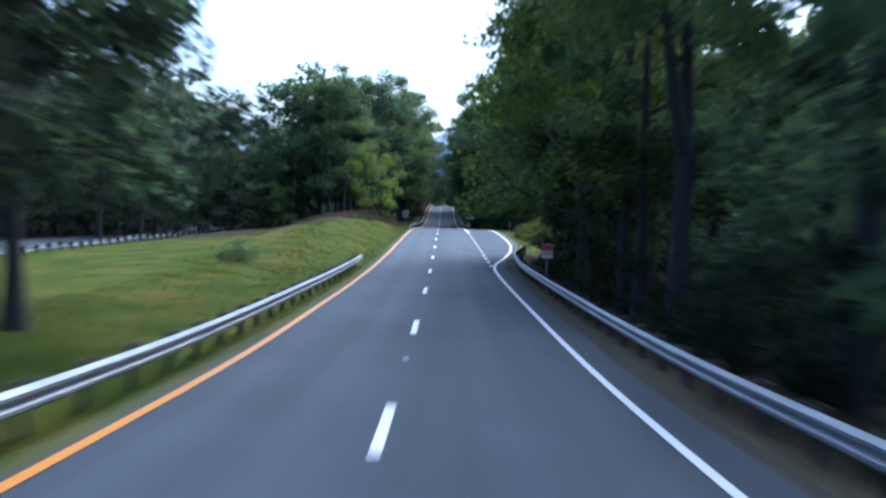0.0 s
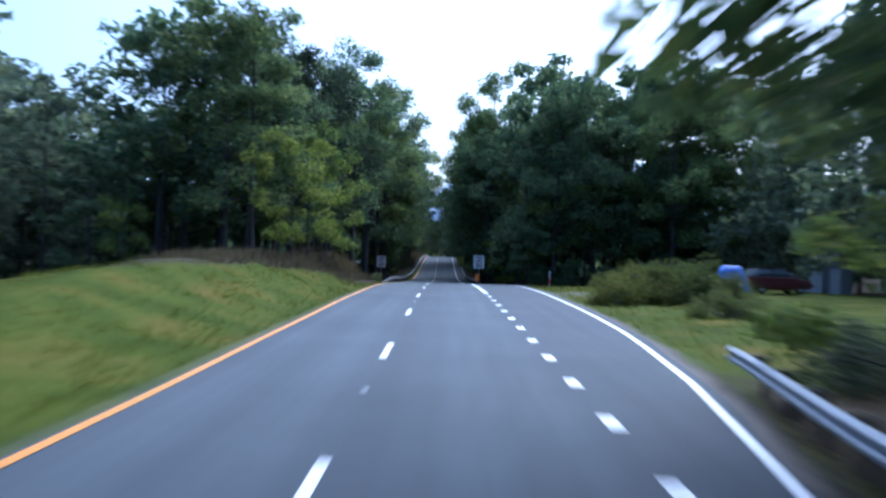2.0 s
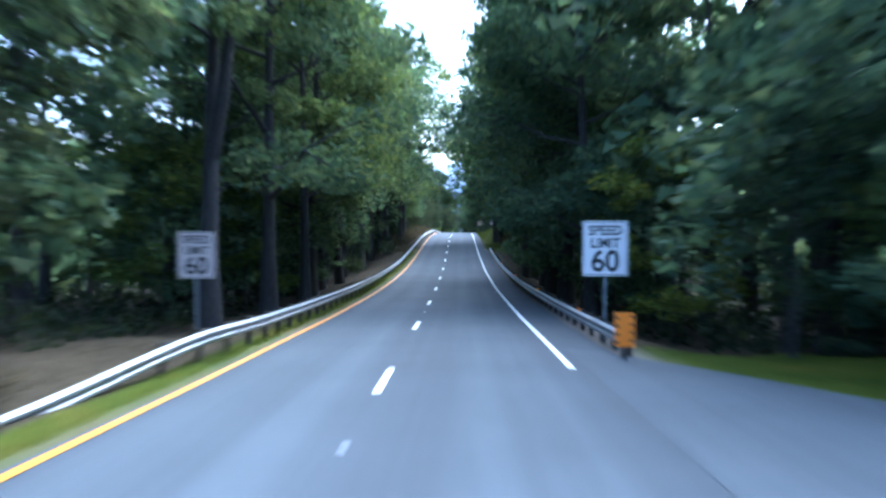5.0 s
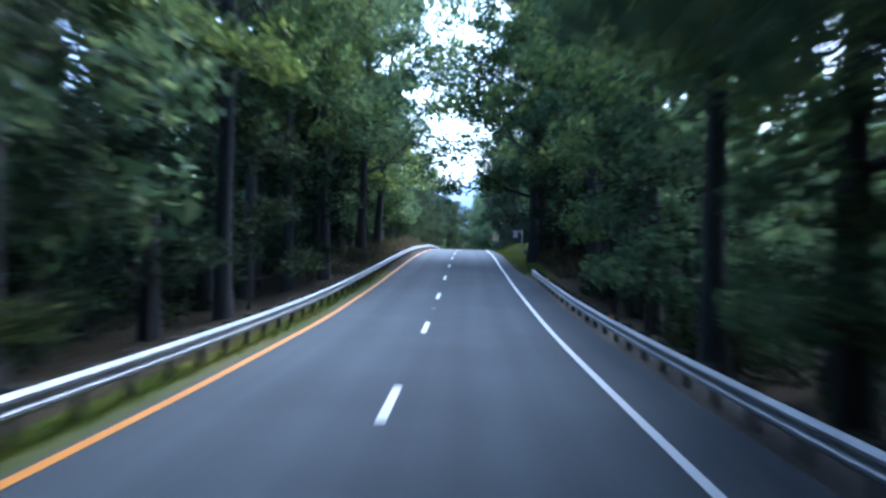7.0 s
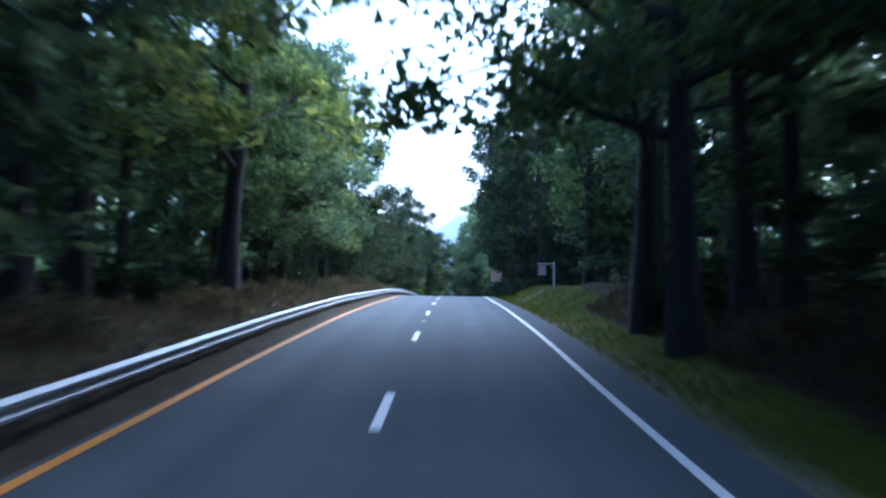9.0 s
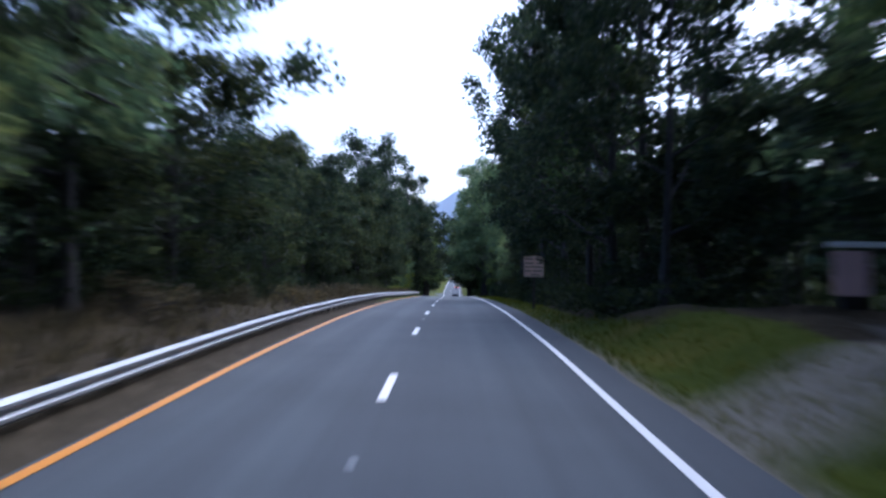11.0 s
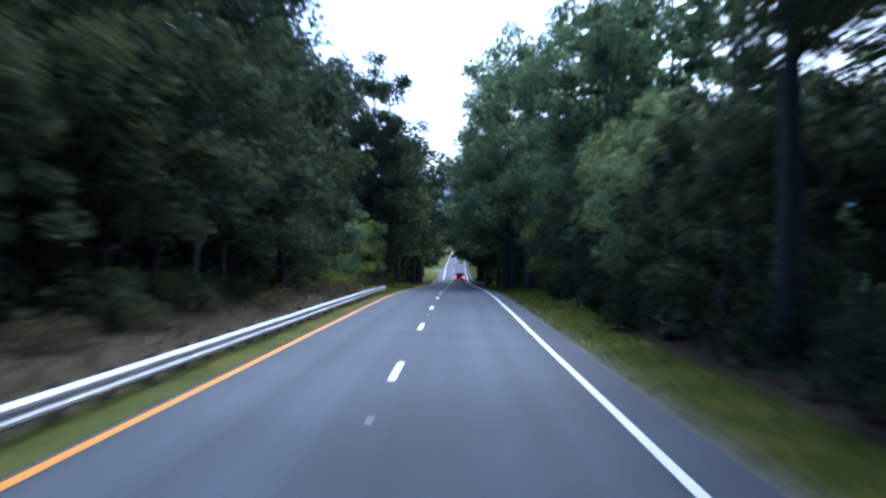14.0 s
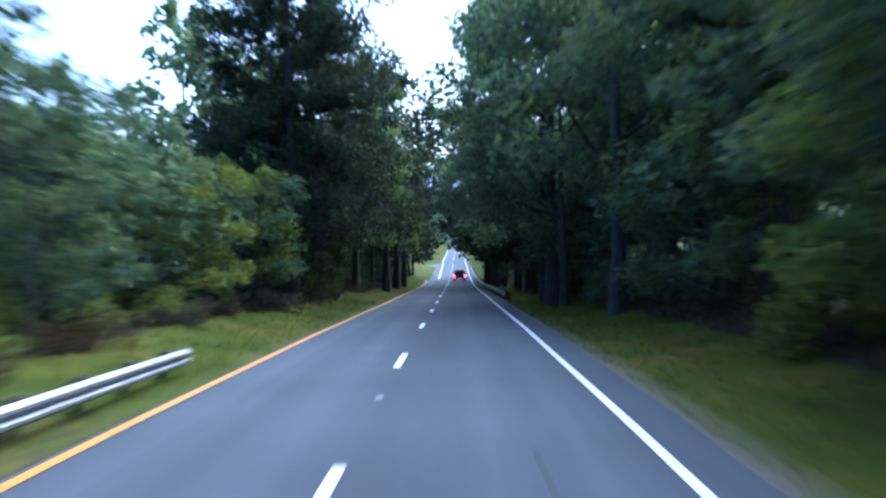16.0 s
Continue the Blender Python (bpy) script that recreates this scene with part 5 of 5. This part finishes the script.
def dry_grass():
    """Tall dry grass and dead brush on the banks."""
    rng = np.random.default_rng(18)
    chunks = []
    for s0, s1, x0, x1, n in ((90, 141, -16, -5.6, 15000), (234, 268, 7.2, 11.5, 6000), (404, 470, 9.2, 13.5, 7000), (232, 300, -9, -5.2, 6000), (300, 440, -9.5, -5.4, 4000)):
        s, x = rng.uniform(s0, s1, n), rng.uniform(x0, x1, n)
        keep = grass_share(s, x) < 0.5
        s, x = s[keep], x[keep]
        p = np.stack([road_x(s) + x, s, ground_z(s, x) - 0.01], 1)
        h = rng.uniform(0.2, 0.6, len(s))
        a = rng.random(len(s)) * 6.28
        wd = np.stack([np.cos(a), np.sin(a), 0 * a], 1) * (0.02 + 0.03 * h)[:, None]
        tip = p + np.stack([rng.normal(0, 0.45, len(s)) * h, rng.normal(0, 0.45, len(s)) * h, h], 1)
        chunks.append((np.stack([p - wd, p + wd, tip], 1).reshape(-1, 3), np.arange(3 * len(s)).reshape(-1, 3)))
    v, f = join(chunks)
    tagged(new("dry_grass", mesh_of("dry_grass", v, f, BRUSH)), "tall grey-brown dry grass and brush on the banks", "grass", kind="stuff")


dry_grass()


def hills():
    """The far ridge over the end of the road; its blue is painted haze."""
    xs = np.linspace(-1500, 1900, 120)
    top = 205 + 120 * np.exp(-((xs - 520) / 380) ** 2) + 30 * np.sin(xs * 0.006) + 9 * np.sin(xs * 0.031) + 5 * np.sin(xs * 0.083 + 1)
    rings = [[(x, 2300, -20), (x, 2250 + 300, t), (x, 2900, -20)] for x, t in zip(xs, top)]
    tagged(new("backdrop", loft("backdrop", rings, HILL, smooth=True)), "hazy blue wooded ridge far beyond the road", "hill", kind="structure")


hills()


# ---- vehicles ----
def wheel(parent, x, y, r=0.38, w=0.26):
    ob = new("wheel")
    ob.empty_display_size = 0.1
    ob.parent = parent
    ob.matrix_basis = Matrix.Translation((x, y, r))
    ring = [(r * 0.62, -w / 2), (r * 0.93, -w / 2), (r, -w * 0.36), (r, w * 0.36), (r * 0.93, w / 2), (r * 0.62, w / 2)]
    sec = [[(o, rr * math.cos(a), rr * math.sin(a)) for rr, o in ring] for a in np.linspace(0, 2 * math.pi, 21)]
    part("tyre", loft("tyre", sec, RUBBER, False, True), ob, "black rubber tyre")
    hub = [[(o, rr * math.cos(a), rr * math.sin(a)) for a in np.linspace(0, 2 * math.pi, 12, endpoint=False)] for rr, o in ((r * 0.62, -w * 0.36), (r * 0.5, -w * 0.25), (r * 0.5, w * 0.25), (r * 0.62, w * 0.36))]
    part("rim", loft("rim", hub, ALUMINIUM), ob, "grey metal rim")


def hull(name, stations, mat, bevel=0.05):
    """A car body from cross-sections along y: (y, half width at the sill, half width at the top, floor, top)."""
    rings = []
    for y, wb, wt, z0, z1 in stations:
        zm = z0 + (z1 - z0) * 0.45
        rings.append([(-wb * 0.94, y, z0), (wb * 0.94, y, z0), (wb, y, z0 + 0.08), (wb, y, zm), (wt, y, z1 - 0.05), (wt * 0.94, y, z1), (-wt * 0.94, y, z1), (-wt, y, z1 - 0.05), (-wb, y, zm), (-wb, y, z0 + 0.08)])
    return loft(name, rings, mat)


def pickup(s, x, paint, label, lit=True, yaw=0.0, on_road=True):
    z = float(road_z(s)) if on_road else float(ground_z(s, x))
    ob = thing("pickup_truck", pose(float(road_x(s)) + x, s, z, 0, 0, yaw), label, "pickup truck", "vehicles")
    part("body", hull("body", ((-2.75, 0.95, 0.93, 0.5, 1.18), (-2.68, 0.98, 0.96, 0.42, 1.22), (-0.9, 0.99, 0.97, 0.38, 1.22), (1.2, 0.99, 0.96, 0.38, 1.18), (2.5, 0.97, 0.9, 0.4, 1.14), (2.75, 0.9, 0.82, 0.5, 1.0)), paint), ob)
    cab = part("cab", hull("cab", ((-0.95, 0.93, 0.72, 1.16, 1.62), (-0.78, 0.93, 0.76, 1.16, 1.86), (0.55, 0.93, 0.76, 1.16, 1.86), (1.35, 0.93, 0.74, 1.14, 1.22)), paint), ob)
    part("rear_window", mesh_of("rear_window", [(-0.70, -0.99, 1.28), (0.70, -0.99, 1.28), (0.60, -0.87, 1.72), (-0.60, -0.87, 1.72)], [(0, 1, 2, 3)], GLASS_DARK), cab, "dark tinted rear window")
    part("tailgate", box("tailgate", (1.5, 0.06, 0.52), paint, (0, -2.77, 0.92), 0.02), ob)
    part("badge", box("badge", (0.2, 0.02, 0.09), CHROME, (0, -2.81, 0.98), 0.01), ob, "small bright badge")
    part("bumper", box("bumper", (1.92, 0.22, 0.2), CHROME, (0, -2.86, 0.55), 0.04), ob, "chrome rear bumper")
    part("number_plate", box("number_plate", (0.32, 0.02, 0.16), SIGN_WHITE, (0, -2.98, 0.56), 0.005), ob, "pale blank plate")
    for dx in (-0.87, 0.87):
        part("tail_light", box("tail_light", (0.17, 0.1, 0.42), TAIL_LIGHT if lit else SIGN_RED, (dx, -2.74, 0.97), 0.02), ob, "lit red tail light" if lit else "red tail light")
        part("mirror", box("mirror", (0.2, 0.1, 0.2), PLASTIC_DARK, (dx * 1.24, 0.75, 1.3), 0.03), ob, "dark door mirror")
        for y in (-1.75, 1.75):
            wheel(ob, dx * 0.97, y)
    return ob


def saloon(s, x, paint, label, lit=False, yaw=0.0, on_road=True, rear=-1.75, glass=GLASS_DARK):
    z = float(road_z(s)) if on_road else float(ground_z(s, x))
    ob = thing("car", pose(float(road_x(s)) + x, s, z, 0, 0, yaw), label, "car", "vehicles")
    part("body", hull("body", ((-2.3, 0.8, 0.74, 0.45, 0.92), (-2.15, 0.88, 0.84, 0.3, 0.98), (-0.8, 0.9, 0.86, 0.25, 0.96), (1.0, 0.9, 0.85, 0.25, 0.92), (2.1, 0.86, 0.78, 0.28, 0.78), (2.3, 0.74, 0.66, 0.4, 0.64)), paint), ob)
    part("cabin", hull("cabin", ((rear, 0.82, 0.62, 0.9, 1.0), (rear * 0.9 + 0.55, 0.82, 0.62, 0.9, 1.42), (0.35, 0.82, 0.62, 0.9, 1.44), (1.25, 0.82, 0.66, 0.88, 0.96)), glass), ob, "dark windows")
    part("roof", hull("roof", ((rear * 0.9 + 0.53, 0.62, 0.58, 1.40, 1.47), (0.35, 0.62, 0.58, 1.40, 1.48)), paint), ob)
    for y in (-2.3, 2.26):
        part("bumper", box("bumper", (1.66, 0.16, 0.18), PLASTIC_DARK, (0, y, 0.5), 0.03), ob, "dark bumper")
    for side in (-1, 1):
        for y in (rear * 0.45 + 0.45, 0.42):
            part("window_pillar", box("window_pillar", (0.1, 0.09, 0.52), paint, (side * 0.715, y, 1.17), 0.015), ob)
        part("mirror", box("mirror", (0.16, 0.1, 0.12), PLASTIC_DARK, (side * 0.93, 0.85, 1.0), 0.02), ob, "dark door mirror")
    for dx in (-0.68, 0.68):
        part("tail_light", box("tail_light", (0.34, 0.08, 0.15), TAIL_LIGHT if lit else SIGN_RED, (dx, -2.26, 0.78), 0.02), ob, "lit red tail light" if lit else "red tail light")
        for y in (-1.35, 1.4):
            wheel(ob, dx * 1.16, y, 0.32, 0.2)
    return ob


pickup(534, 1.82, DARK_PAINT, "dark pickup truck with lit tail lights on the road")
saloon(709, 2.4, MAROON_PAINT, "red car with lit tail lights far along the road", True)
WAGON = saloon(111.2, 24.9, MAROON_PAINT, "dark maroon estate car with pale windows parked on the grass", False, -82, False, -2.2, plain("pale_window_glass", (0.05, 0.06, 0.07), 0.1, vary=0.05))
WAGON.scale = (1.08, 1.06, 1.26)
saloon(104.2, 17.6, WHITE_PAINT, "white car parked beside a blue tarpaulin", False, 75, False)


def tarp_pile():
    s, x = 108.3, 20.8
    rng = np.random.default_rng(3)
    n = 14
    g = np.linspace(-1, 1, n)
    X, Y = np.meshgrid(g, g, indexing="ij")
    Z = 1.95 * np.clip(1.15 - np.maximum(np.abs(X), np.abs(Y)) ** 3, 0.0, 1) + rng.normal(0, 0.05, X.shape)
    v = np.stack([X * 1.05, Y * 0.9, np.maximum(Z * 1.05, 0.02)], -1).reshape(-1, 3)
    i, j = np.meshgrid(np.arange(n - 1), np.arange(n - 1), indexing="ij")
    a = (i * n + j)
    f = np.stack([a, a + n, a + n + 1, a + 1], -1).reshape(-1, 4)
    ob = new("tarpaulin", mesh_of("tarpaulin", v, f, BLUE_TARP, True))
    ob.matrix_basis = pose(float(road_x(s)) + x, s, float(ground_z(s, x)))
    tagged(ob, "crumpled bright blue tarpaulin over a pile", "tarpaulin")


tarp_pile()


def garden_shed():
    s, x, w, d, h = 118.0, 31.8, 2.4, 2.6, 2.3
    ob = thing("garden_shed", pose(float(road_x(s)) + x, s, float(ground_z(s, x)), 0, 0, 12), "small grey boarded shed with a white door under the trees", "shed")
    for side in (-1, 1):
        part("wall", box("wall", (0.1, d, h), SHED_GREY, (side * (w / 2 - 0.05), 0, h / 2 - 0.1), 0.01), ob)
        gable = [(-w / 2 + 0.1, -0.1), (w / 2 - 0.1, -0.1), (w / 2 - 0.1, h - 0.1), (0, h + 0.75), (-w / 2 + 0.1, h - 0.1)]
        y = side * (d / 2 - 0.05)
        part("wall", loft("wall", [[(a, y + o, b) for a, b in gable] for o in (-0.05, 0.05)], SHED_GREY), ob)
        slope = [(side * (w / 2 + 0.2), h - 0.25), (side * (w / 2 + 0.2), h - 0.17), (0, h + 0.86), (0, h + 0.78)]
        part("roof", loft("roof", [[(a, o, b) for a, b in slope] for o in (-d / 2 - 0.2, d / 2 + 0.2)], SHED_ROOF), ob, "dark grey roof slope")
    for k in range(10):
        part("board", box("board", (w - 0.1, 0.03, 0.2), SHED_GREY, (0, -d / 2 - 0.012, 0.08 + 0.225 * k), 0.006), ob)
    door = part("door", box("door", (0.95, 0.06, 2.0), WHITE_PAINT, (-0.3, -d / 2 - 0.05, 0.95), 0.01), ob, "white wooden door")
    part("handle", box("handle", (0.04, 0.05, 0.14), CHROME, (0.05, -d / 2 - 0.1, 0.95), 0.008), door, "metal door handle")


garden_shed()
